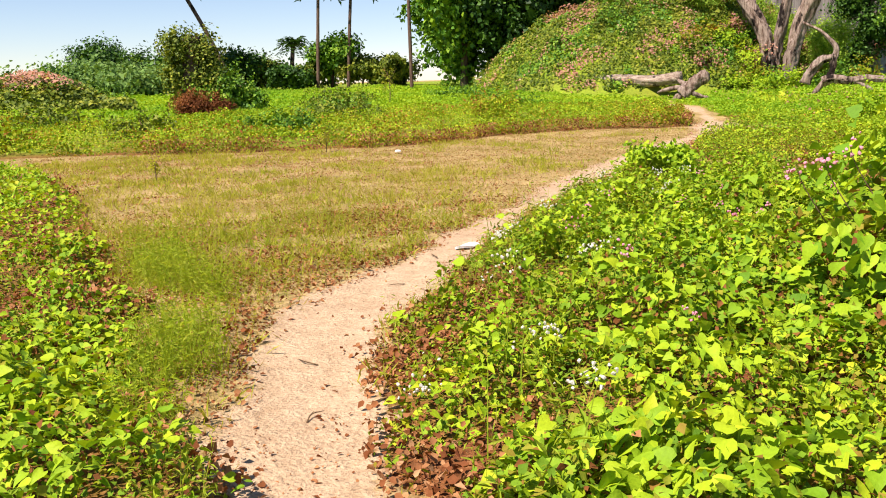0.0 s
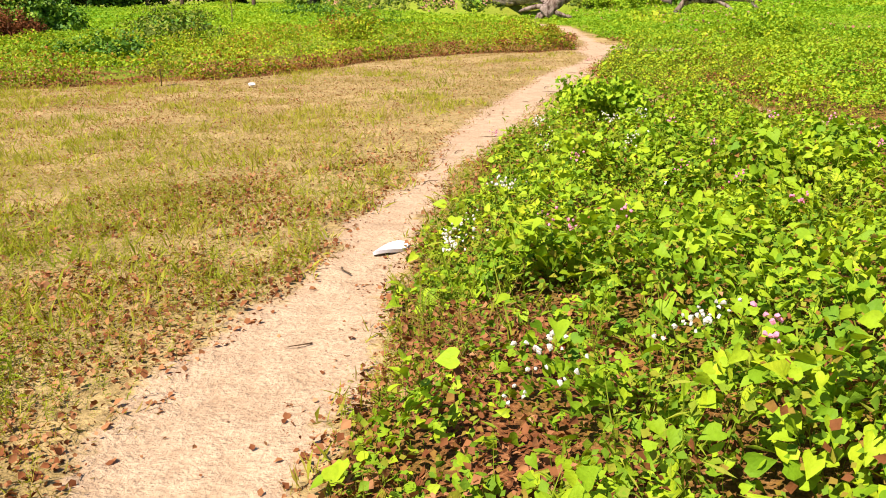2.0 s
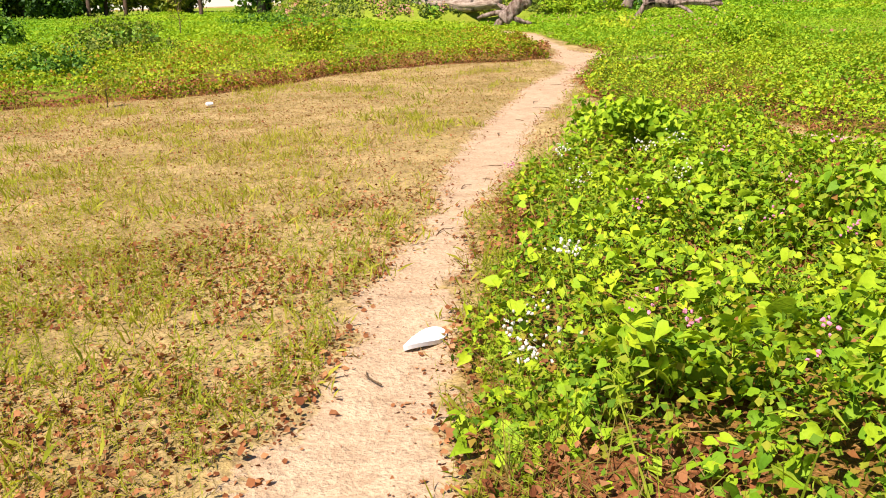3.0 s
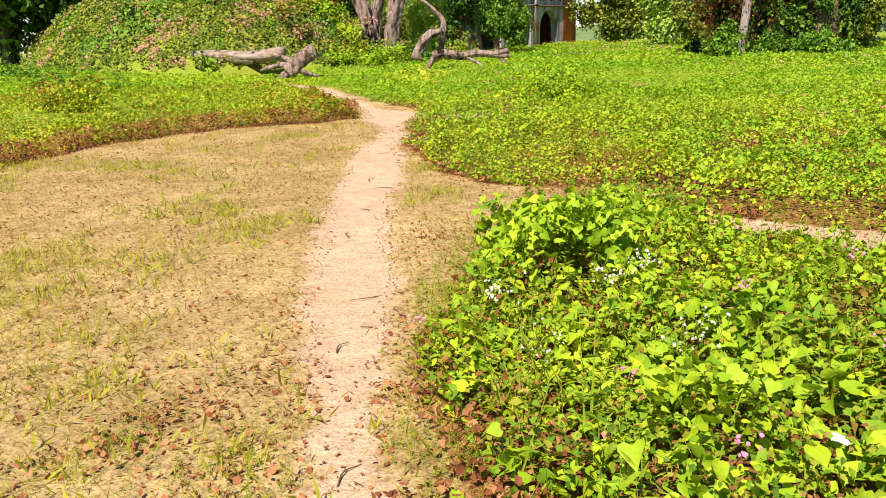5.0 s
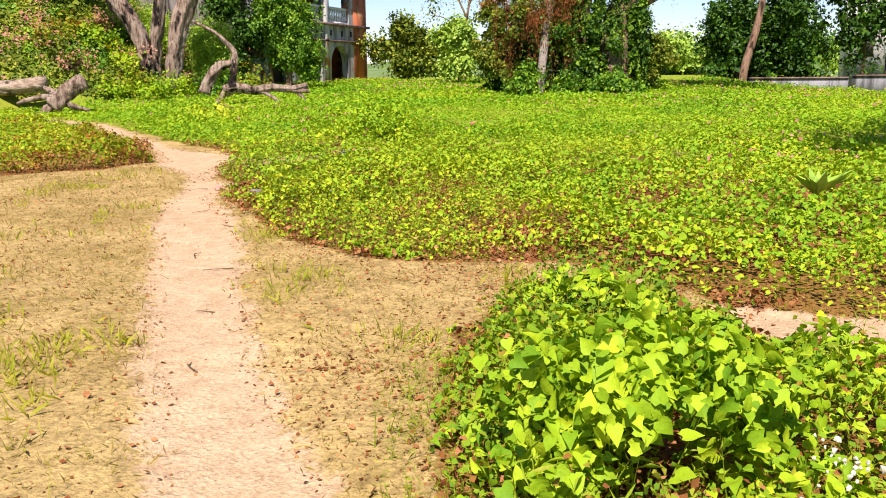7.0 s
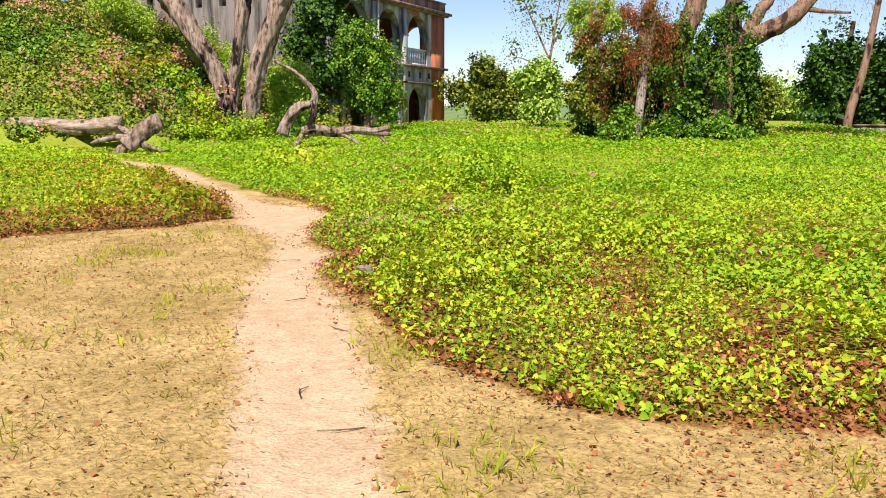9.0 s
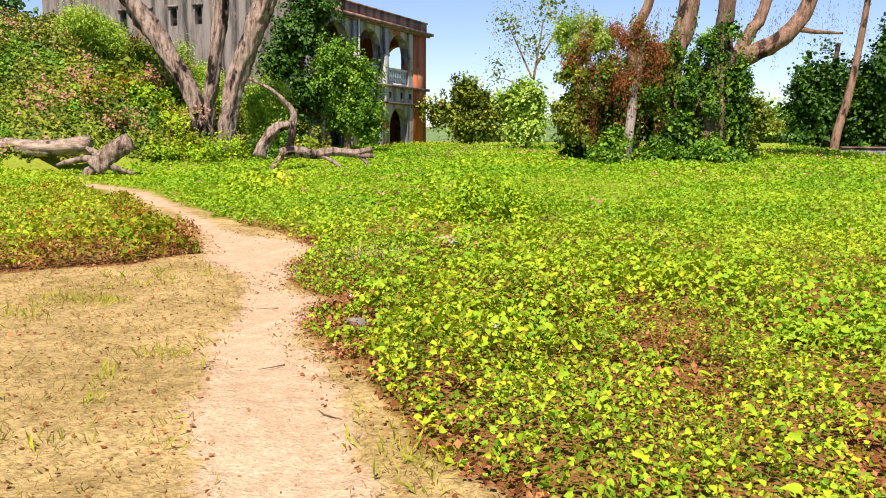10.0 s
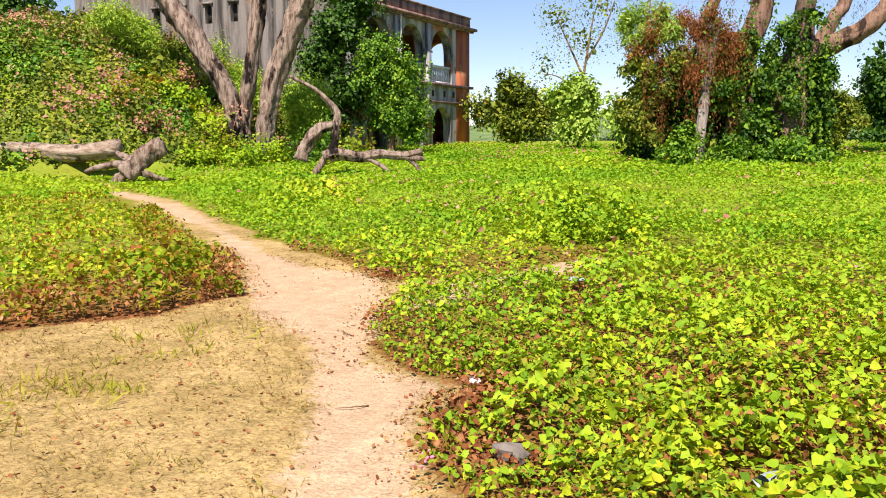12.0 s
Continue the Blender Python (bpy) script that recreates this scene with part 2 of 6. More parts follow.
def value_noise(x, y, scale):
    """Smooth noise 0..1 over the plan, by a lattice of random numbers."""
    x, y = np.asarray(x, float) / scale, np.asarray(y, float) / scale
    i, j = np.floor(x).astype(int), np.floor(y).astype(int)
    u, v = x - i, y - j
    u, v = u * u * (3 - 2 * u), v * v * (3 - 2 * v)
    a, b_ = TABLE[i % 256, j % 256], TABLE[(i + 1) % 256, j % 256]
    c, d = TABLE[i % 256, (j + 1) % 256], TABLE[(i + 1) % 256, (j + 1) % 256]
    return (a * (1 - u) + b_ * u) * (1 - v) + (c * (1 - u) + d * u) * v


def fbm(x, y, scale):
    return (value_noise(x, y, scale) + 0.5 * value_noise(x + 31, y + 7, scale / 2) + 0.25 * value_noise(x + 5, y + 53, scale / 4)) / 1.75


def inside(poly, x, y):
    """Distance to the outline of a polygon, above nought inside."""
    p = np.array(poly, float)
    x, y = np.asarray(x, float), np.asarray(y, float)
    best, odd = np.full(x.shape, 1e9), np.zeros(x.shape, bool)
    for (ax, ay), (bx, by) in zip(p, np.roll(p, -1, axis=0)):
        ex, ey = bx - ax, by - ay
        s = np.clip(((x - ax) * ex + (y - ay) * ey) / (ex * ex + ey * ey), 0, 1)
        best = np.minimum(best, np.hypot(x - ax - s * ex, y - ay - s * ey))
        if ay != by:
            odd ^= ((ay > y) != (by > y)) & (x < ex * (y - ay) / (by - ay) + ax)
    return np.where(odd, best, -best)


def along(line, x, y):
    """Distance to an open line of points."""
    p = np.array(line, float)
    x, y = np.asarray(x, float), np.asarray(y, float)
    best = np.full(x.shape, 1e9)
    for (ax, ay), (bx, by) in zip(p[:-1], p[1:]):
        ex, ey = bx - ax, by - ay
        s = np.clip(((x - ax) * ex + (y - ay) * ey) / (ex * ex + ey * ey), 0, 1)
        best = np.minimum(best, np.hypot(x - ax - s * ex, y - ay - s * ey))
    return best


def mesh_from(name, verts, faces, smooth=False):
    """A mesh from vertices and faces that all have the same number of corners."""
    verts, faces = np.asarray(verts, np.float32), np.asarray(faces, np.int32)
    me = bpy.data.meshes.new(name)
    me.vertices.add(len(verts))
    me.vertices.foreach_set("co", verts.ravel())
    k = faces.shape[1]
    me.loops.add(faces.size)
    me.loops.foreach_set("vertex_index", faces.ravel())
    me.polygons.add(len(faces))
    me.polygons.foreach_set("loop_start", np.arange(0, faces.size, k, dtype=np.int32))
    if smooth:
        me.polygons.foreach_set("use_smooth", np.ones(len(faces), bool))
    me.update(calc_edges=True)
    return me


def put(name, me, material, parent=None, label="", category="", kind="", group=""):
    ob = new(name, me)
    if material and not me.materials:
        me.materials.append(material)
    ob.parent = parent
    return tagged(ob, label, category, group, kind)


def part(name, bm, material, parent, label=""):
    me = bpy.data.meshes.new(name)
    bm.to_mesh(me)
    bm.free()
    return put(name, me, material, parent, label)


def thing(name, x, y, z, label, category, group="", kind=""):
    ob = new(name)
    ob.location = (x, y, z)
    ob.empty_display_size = 0.2
    return tagged(ob, label, category, group, kind)


HEART = (np.array([(0, 0, 0), (0, .33, -.03), (0, .68, -.08), (0, 1.04, -.22), (-.26, -.15, .07), (-.47, .06, .11), (-.49, .34, .08), (-.27, .68, -.02),
                   (.26, -.15, .07), (.47, .06, .11), (.49, .34, .08), (.27, .68, -.02)]),
         np.array([(0, 1, 5, 4), (1, 2, 6, 5), (2, 3, 7, 6), (0, 8, 9, 1), (1, 9, 10, 2), (2, 10, 11, 3)]))
DIAMOND = (np.array([(0, 0, 0), (-.42, .4, .08), (0, 1, -.06), (.42, .4, .08)]), np.array([(0, 2, 1), (0, 3, 2)]))
ROUND = (np.array([(0, 0, 0), (-.43, .12, .09), (-.38, .56, .05), (0, 1, -.1), (.38, .56, .05), (.43, .12, .09)]), np.array([(0, 3, 2), (0, 2, 1), (0, 4, 3), (0, 5, 4)]))
SHIELD = (np.array([(-.2, 0, .02), (.2, 0, .02), (.46, .45, .08), (0, 1, -.1), (-.46, .45, .08)]), np.array([(0, 3, 4), (0, 1, 3), (1, 2, 3)]))
SLIM = (np.array([(0, 0, 0), (-.16, .4, .04), (0, 1, -.1), (.16, .4, .04)]), np.array([(0, 2, 1), (0, 3, 2)]))
NEEDLE = (np.array([(0, 0, 0), (-.075, .45, .03), (0, 1, -.1), (.075, .45, .03)]), np.array([(0, 2, 1), (0, 3, 2)]))
THREAD = (np.array([(-.012, 0, 0), (.012, 0, 0), (0, 1, .05)]), np.array([(0, 1, 2)]))
BLADE = (np.array([(-.03, 0, 0), (.03, 0, 0), (.02, .55, .05), (0, 1, .22)]), np.array([(0, 1, 2), (0, 2, 3)]))


def unit(v):
    return v / np.maximum(np.linalg.norm(v, axis=1, keepdims=True), 1e-9)


def leaves(name, shape, centre, normal, size, heading=None):
    """Many leaves in one mesh: each lies square to its normal and points along its heading."""
    tv, tf = shape
    n = len(centre)
    nrm = unit(np.asarray(normal, float))
    h = rng.normal(size=(n, 3)) if heading is None else np.asarray(heading, float)
    side = unit(np.cross(h, nrm))
    ahead = np.cross(nrm, side)
    s = np.asarray(size, float)[:, None, None]
    broad = (0.72 + 0.45 * rng.random(n))[:, None, None]
    curl = (0.3 + 2.1 * rng.random(n))[:, None, None]
    v = centre[:, None, :] + s * (broad * tv[None, :, 0:1] * side[:, None] + tv[None, :, 1:2] * ahead[:, None] + curl * tv[None, :, 2:3] * nrm[:, None])
    f = tf[None] + (np.arange(n) * len(tv))[:, None, None]
    return mesh_from(name, v.reshape(-1, 3), f.reshape(-1, tf.shape[1]), tf.shape[1] == 4)


def tube_arrays(points, radii, sides=10, rough=0.0, seed=0):
    """A limb along points with its own radii, lumpy by rough, closed at both ends."""
    r = np.random.default_rng(seed)
    p, rad = np.array(points, float), np.array(radii, float)
    d = unit(np.gradient(p, axis=0))
    ref = np.array([0.31, 0.2, 0.93]) if abs(d[0, 2]) < 0.8 else np.array([0.9, 0.3, 0.1])
    a = unit(np.cross(d, ref[None]))
    c = np.cross(d, a)
    ang = np.linspace(0, 2 * np.pi, sides, endpoint=False)
    slow = r.random((len(p) // 4 + 2, sides))
    at = np.arange(len(p)) / 4
    lo = at.astype(int)
    slow = slow[lo] * (1 - (at - lo))[:, None] + slow[lo + 1] * (at - lo)[:, None]
    lump = 1 + rough * (r.random((1, sides)) - 0.5) * 1.2 + rough * 1.3 * (slow - 0.5) + rough * 0.5 * (r.random((len(p), sides)) - 0.5)
    ring = p[:, None] + (rad[:, None] * lump)[:, :, None] * (np.cos(ang)[None, :, None] * a[:, None] + np.sin(ang)[None, :, None] * c[:, None])
    verts = np.concatenate([ring.reshape(-1, 3), p[:1], p[-1:]])
    k = len(p)
    i, j = np.meshgrid(np.arange(k - 1), np.arange(sides), indexing="ij")
    jn = (j + 1) % sides
    q = np.stack([i * sides + j, i * sides + jn, (i + 1) * sides + jn, (i + 1) * sides + j], -1).reshape(-1, 4)
    tris = np.concatenate([q[:, [0, 1, 2]], q[:, [0, 2, 3]],
                           [(k * sides, (s + 1) % sides, s) for s in range(sides)],
                           [(k * sides + 1, (k - 1) * sides + s, (k - 1) * sides + (s + 1) % sides) for s in range(sides)]])
    return verts, tris


def smooth_line(points, n=16):
    """More points on a line through few, by a Catmull-Rom curve."""
    p = np.array(points, float)
    p = np.concatenate([2 * p[:1] - p[1:2], p, 2 * p[-1:] - p[-2:-1]])
    out = []
    for k in range(1, len(p) - 2):
        for u in np.linspace(0, 1, max(2, n // (len(p) - 3)), endpoint=False):
            a, b_, c, d = p[k - 1], p[k], p[k + 1], p[k + 2]
            out.append(0.5 * (2 * b_ + (c - a) * u + (2 * a - 5 * b_ + 4 * c - d) * u * u + (3 * b_ - a - 3 * c + d) * u ** 3))
    out.append(p[-2])
    return np.array(out)


def limb(name, points, r0, r1, material, parent, sides=12, rough=0.18, label="", n=18, flare=0.0, seed=3):
    """One limb as a part; points are in the world, and the parent may stand anywhere."""
    line = smooth_line(points, n)
    u = np.linspace(0, 1, len(line))
    rad = r0 + (r1 - r0) * u + flare * r0 * np.exp(-u * 12)
    v, f = tube_arrays(line, rad, sides, rough, seed)
    if parent is not None:
        v = v - np.array(parent.location)
    return put(name, mesh_from(name, v, f, True), material, parent, label)


def joined(name, pieces, material, parent, label="", smooth=True, kind=""):
    """Several arrays of vertices and triangles as one mesh part."""
    vs, fs, at = [], [], 0
    for v, f in pieces:
        vs.append(v)
        fs.append(np.asarray(f) + at)
        at += len(v)
    v = np.concatenate(vs)
    if parent is not None:
        v = v - np.array(parent.location)
    return put(name, mesh_from(name, v, np.concatenate(fs), smooth), material, parent, label, kind=kind)


def crown_points(blobs, clumps, per, spread, hollow=0.55):
    """Leaf places in clumps on and inside ellipsoids (x, y, z, rx, ry, rz), and the way outward at each."""
    vol = np.array([b_[3] * b_[4] + b_[3] * b_[5] for b_ in blobs])
    pts, out = [], []
    for b_, share in zip(blobs, vol / vol.sum()):
        k = max(3, int(clumps * share))
        d = unit(rng.normal(size=(k, 3)))
        rad = hollow + (1.08 - hollow) * rng.random(k) ** 0.5
        c = np.array(b_[:3]) + d * rad[:, None] * np.array(b_[3:])
        c = c + rng.normal(size=c.shape) * 0.22 * np.array(b_[3:])
        q = np.repeat(c, per, 0) + rng.normal(size=(k * per, 3)) * spread
        pts.append(q)
        out.append(np.repeat(d, per, 0))
        m = max(4, k * per // 7)
        d = unit(rng.normal(size=(m, 3)))
        pts.append(np.array(b_[:3]) + d * (0.72 * rng.random((m, 1)) ** 0.4) * np.array(b_[3:]))
        out.append(d * 0.3)
    return np.concatenate(pts), np.concatenate(out)


def crown(name, blobs, clumps, per, spread, size, material, parent, shape=DIAMOND, droop=0.3, label="", hollow=0.55):
    p, d = crown_points(blobs, clumps, per, spread, hollow)
    n = d + rng.normal(size=p.shape) * 0.7 + np.array([0, 0, 0.5])
    h = rng.normal(size=p.shape) + d * 0.6 + np.array([0, 0, -droop])
    if parent is not None:
        p = p - np.array(parent.location)
    return put(name, leaves(name, shape, p, n, size * (0.6 + 0.8 * rng.random(len(p))) * np.where(np.linalg.norm(d, axis=1) < 0.5, 0.9 if shape is HEART else 2.4, 1.0), h), material, parent, label)


def box_arrays(x0, y0, z0, x1, y1, z1):
    v = [(x, y, z) for z in (z0, z1) for y in (y0, y1) for x in (x0, x1)]
    q = [(0, 2, 3, 1), (4, 5, 7, 6), (0, 1, 5, 4), (2, 6, 7, 3), (0, 4, 6, 2), (1, 3, 7, 5)]
    return np.array(v, float), np.array([t for a, b_, c, d in q for t in ((a, b_, c), (a, c, d))])


def strands(name, starts, lengths, step, size, material, parent, label="", sway=0.12, shape=DIAMOND):
    """Creepers that hang down from their starts, set with leaves all along."""
    pts = []
    for (x, y, z), length in zip(starts, lengths):
        k = max(3, int(length / step))
        u = np.linspace(0, 1, k)
        drift = np.cumsum(rng.normal(size=(k, 2)) * sway * step, 0)
        pts.append(np.stack([x + drift[:, 0], y + drift[:, 1], z - u * length], -1))
    p = np.concatenate(pts)
    p = p + rng.normal(size=p.shape) * size * 0.5
    n = rng.normal(size=p.shape) * np.array([1, 1, 0.4])
    h = rng.normal(size=p.shape) * 0.4 + np.array([0, 0, -1.0])
    return put(name, leaves(name, shape, p - np.array(parent.location), n, size * (0.5 + rng.random(len(p))), h), material, parent, label)


# ---- the plan ----
PATH_LEFT = [(-1.3, -4.0), (-0.5, -1.0), (0.2, 1.6), (0.53, 3.38), (0.9, 4.7), (1.25, 5.35), (1.95, 5.95), (2.6, 6.5), (3.3, 7.3), (4.15, 8.05), (5.4, 9.15), (6.3, 10.0), (7.0, 10.7),
             (7.6, 11.3), (8.35, 11.85), (10.2, 13.25), (11.15, 14.2), (13.0, 15.4), (14.85, 16.65), (16.05, 18.1), (17.7, 19.6), (20.2, 22.5), (26.6, 31.1), (28.5, 34.0)]
PATH_RIGHT = [(29.0, 33.6), (27.1, 30.7), (22.4, 24.7), (19.9, 21.5), (18.0, 19.0), (17.5, 17.6), (16.2, 16.6), (14.9, 16.0), (14.6, 15.3), (14.05, 15.2), (13.2, 14.8), (12.5, 14.1), (10.9, 12.75),
              (9.5, 11.9), (8.6, 11.05), (6.8, 9.75), (5.85, 8.95), (5.4, 8.6), (4.4, 7.6), (3.75, 6.9), (3.2, 6.35), (2.7, 5.85), (2.4, 5.4), (1.75, 4.7), (1.5, 4.0), (1.05, 2.8), (0.8, 1.6), (0.3, -1.0), (-0.4, -4.0)]
PATH = PATH_LEFT + PATH_RIGHT
SIDE_TRACK = [(16.4, 16.7), (17.2, 17.2), (18.3, 16.6), (20.2, 15.9), (20.1, 15.6), (18.0, 16.1), (16.6, 16.5)]
BARE_STRIP = [(9.3, 8.3), (9.85, 8.75), (10.2, 8.4), (10.2, 7.4), (9.95, 6.0), (9.7, 3.0), (9.0, 3.0), (9.3, 6.0)]
WALKED = [(-1, -3), (0.6, 2.5), (1.3, 4.5), (2.6, 6.4), (4.4, 8.1), (7.0, 10.2), (9.8, 12.6), (12.6, 15.0)]
CREEPER_LEFT = [(0.45, 2.2), (0.45, 3.4), (0.5, 4.6), (0.45, 5.7), (0.4, 7.6), (0.3, 10.0), (0.3, 13.0), (0.1, 16.0), (-1.2, 18.6), (-8, 20.3), (-30, 19), (-30, -20), (-6, -20), (-1.5, -5), (-0.2, 0.5)]
CREEPER_RIGHT = [(1.1, 3.0), (1.35, 3.6), (1.5, 4.2), (1.9, 4.8), (2.45, 5.3), (3.0, 6.0), (3.9, 6.95), (4.7, 7.65), (5.5, 8.4), (6.35, 9.1), (7.4, 9.5), (8.8, 9.95), (10.2, 9.9), (10.0, 8.8),
                 (9.5, 8.3), (9.25, 7.7), (9.2, 6.8), (8.9, 3), (8.0, -3), (7, -20), (0.5, -20), (0.0, -4), (0.7, 0.0), (0.95, 1.8)]
CREEPER_FAR = [(17.0, 17.1), (16.2, 16.75), (15.0, 16.2), (14.6, 15.25), (13.3, 14.8), (12.6, 14.1), (12.1, 13.5), (11.4, 12.9), (10.95, 12.1), (10.7, 11.5), (10.6, 10.8), (10.9, 9.9), (10.55, 9.0), (10.2, 8.5), (10.25, 7.5),
               (9.95, 6.0), (9.6, 0.0), (9, -20), (130, -90), (150, 60), (70, 110), (28.2, 32.0), (22.6, 24.7), (19.7, 20.9), (18.1, 18.4), (17.5, 17.4), (18.5, 16.6), (20.2, 15.9), (20.0, 15.5), (18.0, 16.0)]
CREEPER_TOP = [(27.3, 32.6), (21.3, 24.4), (17.3, 19.5), (16.2, 18.3), (15.2, 18.5), (14.4, 18.9), (13.6, 19.6), (12.0, 19.7), (10.2, 19.3), (7.3, 18.2), (3.7, 19.4), (1.2, 20.8), (-6, 22), (-14, 22),
               (-90, 30), (-60, 160), (90, 160), (74, 108), (28.6, 33.4)]


def ground_z(x, y):
    """Height of the bare ground: level round the track, rising slowly outward, with the overgrown mound."""
    x, y = np.asarray(x, float), np.asarray(y, float)
    d = np.hypot(x - 4, y - 6)
    z = 0.018 * np.clip(d - 14, 0, 70) * np.clip((y + 0.12 * x - 10) / 10, 0, 1)
    z = z - 0.42 * np.exp(-((x - 29.5) ** 2 + (y - 34.5) ** 2) / 60)
    m = np.clip(1 - ((x - 39.5) / 13) ** 2 - ((y - 48.5) / 11.5) ** 2, 0, 1)
    z = z + 6.3 * m ** 0.9 * (0.8 + 0.4 * fbm(x, y, 6.0))
    m = np.clip(1 - ((x + 0.2) / 3.2) ** 2 - ((y - 44.5) / 3.0) ** 2, 0, 1)
    z = z + 1.4 * m
    z = z + (fbm(x, y, 1.7) - 0.5) * 0.035 * np.clip(d / 3, 0.4, 2) + (fbm(x + 2, y + 61, 0.34) - 0.5) * 0.035
    return z


def gap(x, y):
    """Where the creepers lie open over brown litter."""
    x, y = np.asarray(x, float), np.asarray(y, float)
    g = 0.55 * fbm(x + 11, y + 3, 0.9) + 0.45 * fbm(x + 3, y + 17, 0.32)
    for hx, hy, hr in ((7.05, 8.48, 0.26), (7.62, 8.62, 0.2), (2.6, 3.6, 0.22), (2.85, 2.9, 0.2), (1.9, 2.65, 0.18), (1.35, 2.75, 0.2), (3.15, 5.35, 0.35), (13.9, 12.0, 0.3), (13.0, 11.7, 0.2), (4.2, 4.0, 0.2), (6.9, 6.9, 0.3), (20.2, 16.9, 0.4), (12.3, 13.2, 0.2), (13.42, 13.2, 0.22), (18.0, 15.5, 0.16), (15.75, 10.95, 0.14), (5.85, 6.68, 0.14), (13.5, 14.42, 0.2), (14.62, 15.12, 0.15)):
        g = g + 0.35 * np.exp(-((x - hx) ** 2 + (y - hy) ** 2) / hr ** 2)
    return g


def sand_at(x, y):
    wob = (fbm(x, y, 0.7) - 0.5) * 0.5 + (fbm(x + 20, y, 2.0) - 0.5) * 0.7
    s = np.maximum(inside(PATH, x, y) + wob * 0.45, np.maximum(inside(SIDE_TRACK, x, y) + wob * 0.4, inside(BARE_STRIP, x, y) + wob * 0.3))
    return np.clip(s / 0.5 + 0.5, 0, 1)


def creeper_at(x, y):
    """Distance inside the creepers."""
    return np.maximum.reduce([inside(p, x, y) for p in (CREEPER_LEFT, CREEPER_RIGHT, CREEPER_FAR, CREEPER_TOP)])


def canopy_z(x, y, edge, ramp_in=0.3, least=0.25):
    """Height of the creepers' leaves over the ground, with hummocks."""
    out = np.clip((np.hypot(x - 8, y - 9) - 12) / 10, 0, 1)
    logs = np.exp(-((x - 31.6) ** 2 + (y - 36.6) ** 2) / 9) + np.exp(-((x - 35.8) ** 2 + (y - 29.0) ** 2) / 9)
    h = 0.04 + 0.24 * np.clip((fbm(x, y, 1.5) - 0.28) / 0.45, 0, 1) + 0.24 * np.clip((fbm(x + 8, y, 0.5) - 0.34) / 0.4, 0, 1)
    h = (h + out * 1.2 * np.clip(fbm(x, y + 9, 2.6) - 0.46, 0, 1)) * (1 - 0.92 * np.clip(1.4 * logs, 0, 1)) * (1 - 0.45 * out)
    for hx, hy, hr, hz in ((7.5, 8.8, 0.9, 0.34), (3.8, 5.7, 1.1, 0.16), (21.0, 16.1, 1.3, 0.5), (15.6, 18.9, 0.9, 0.14), (14.2, 25.0, 1.2, 0.5),
                           (5.9, 27.5, 6.0, 0.2), (28.0, 22.0, 4.0, 0.15), (2.6, 4.3, 0.7, 0.08), (12.7, 13.0, 1.2, 0.08)):
        h = h + hz * np.exp(-((x - hx) ** 2 + (y - hy) ** 2) / hr ** 2)
    return h * np.clip(edge / ramp_in, least, 1)


# ---- ground ----
def steps(lo, hi, fine_step, reach):
    a = np.arange(lo, hi, fine_step)
    g = 1.08 ** np.arange(1, 140) * fine_step
    tail = np.cumsum(g)
    tail = tail[tail < reach]
    return np.concatenate([lo - tail[::-1], a, a[-1] + tail])


gx, gy = steps(-2.0, 19.0, 0.12, 1500), steps(2.0, 20.0, 0.12, 1500)
GX, GY = np.meshgrid(gx, gy, indexing="ij")
gz = ground_z(GX, GY)
sand = sand_at(GX, GY)
cre = creeper_at(GX, GY) + (fbm(GX, GY, 0.6) - 0.5) * 0.4
gz = gz - 0.03 * sand
nx, ny = GX.shape
idx = np.arange(nx * ny).reshape(nx, ny)
quads = np.stack([idx[:-1, :-1], idx[1:, :-1], idx[1:, 1:], idx[:-1, 1:]], -1).reshape(-1, 4)
me = mesh_from("ground", np.stack([GX, GY, gz], -1).reshape(-1, 3), quads, True)
zone = me.color_attributes.new("zone", "FLOAT_COLOR", "POINT")
far_ = np.clip((np.hypot(GX - 8, GY - 10) - 11) / 9, 0, 0.75) + np.clip((np.hypot(GX - 8, GY - 10) - 30) / 40, 0, 0.25)
turf_v = np.clip(0.5 - cre / 0.3, 0, 1)
bare = np.clip((gap(GX, GY) - 0.48) / 0.06, 0.85 * np.clip((10.0 - along(WALKED, GX, GY)) / 3, 0, 1), 1) * np.clip(1 - far_, 0, 1)
rim = np.maximum(np.exp(-(cre / 0.3) ** 2) * 0.8, np.exp(-(inside(CREEPER_TOP, GX, GY) / 1.0) ** 2) * (GY > 17)) * np.clip(1.2 - far_, 0, 1)
colours = np.stack([sand, turf_v, np.maximum(bare, rim), np.ones_like(sand)], -1)
zone.data.foreach_set("color", colours.astype(np.float32).ravel())
ground = put("ground", me, GROUND, None, "sandy ground with a trodden footpath and dry turf", "ground", "structure")

# ---- creepers over the ground ----
def scatter(poly, x0, y0, x1, y1, per_m2, keep):
    n = int((x1 - x0) * (y1 - y0) * per_m2)
    x, y = x0 + (x1 - x0) * rng.random(n), y0 + (y1 - y0) * rng.random(n)
    e = inside(poly, x, y) + (fbm(x, y, 0.6) - 0.5) * 0.5
    ok = (e > 0) & keep(x, y)
    return x[ok], y[ok], e[ok]


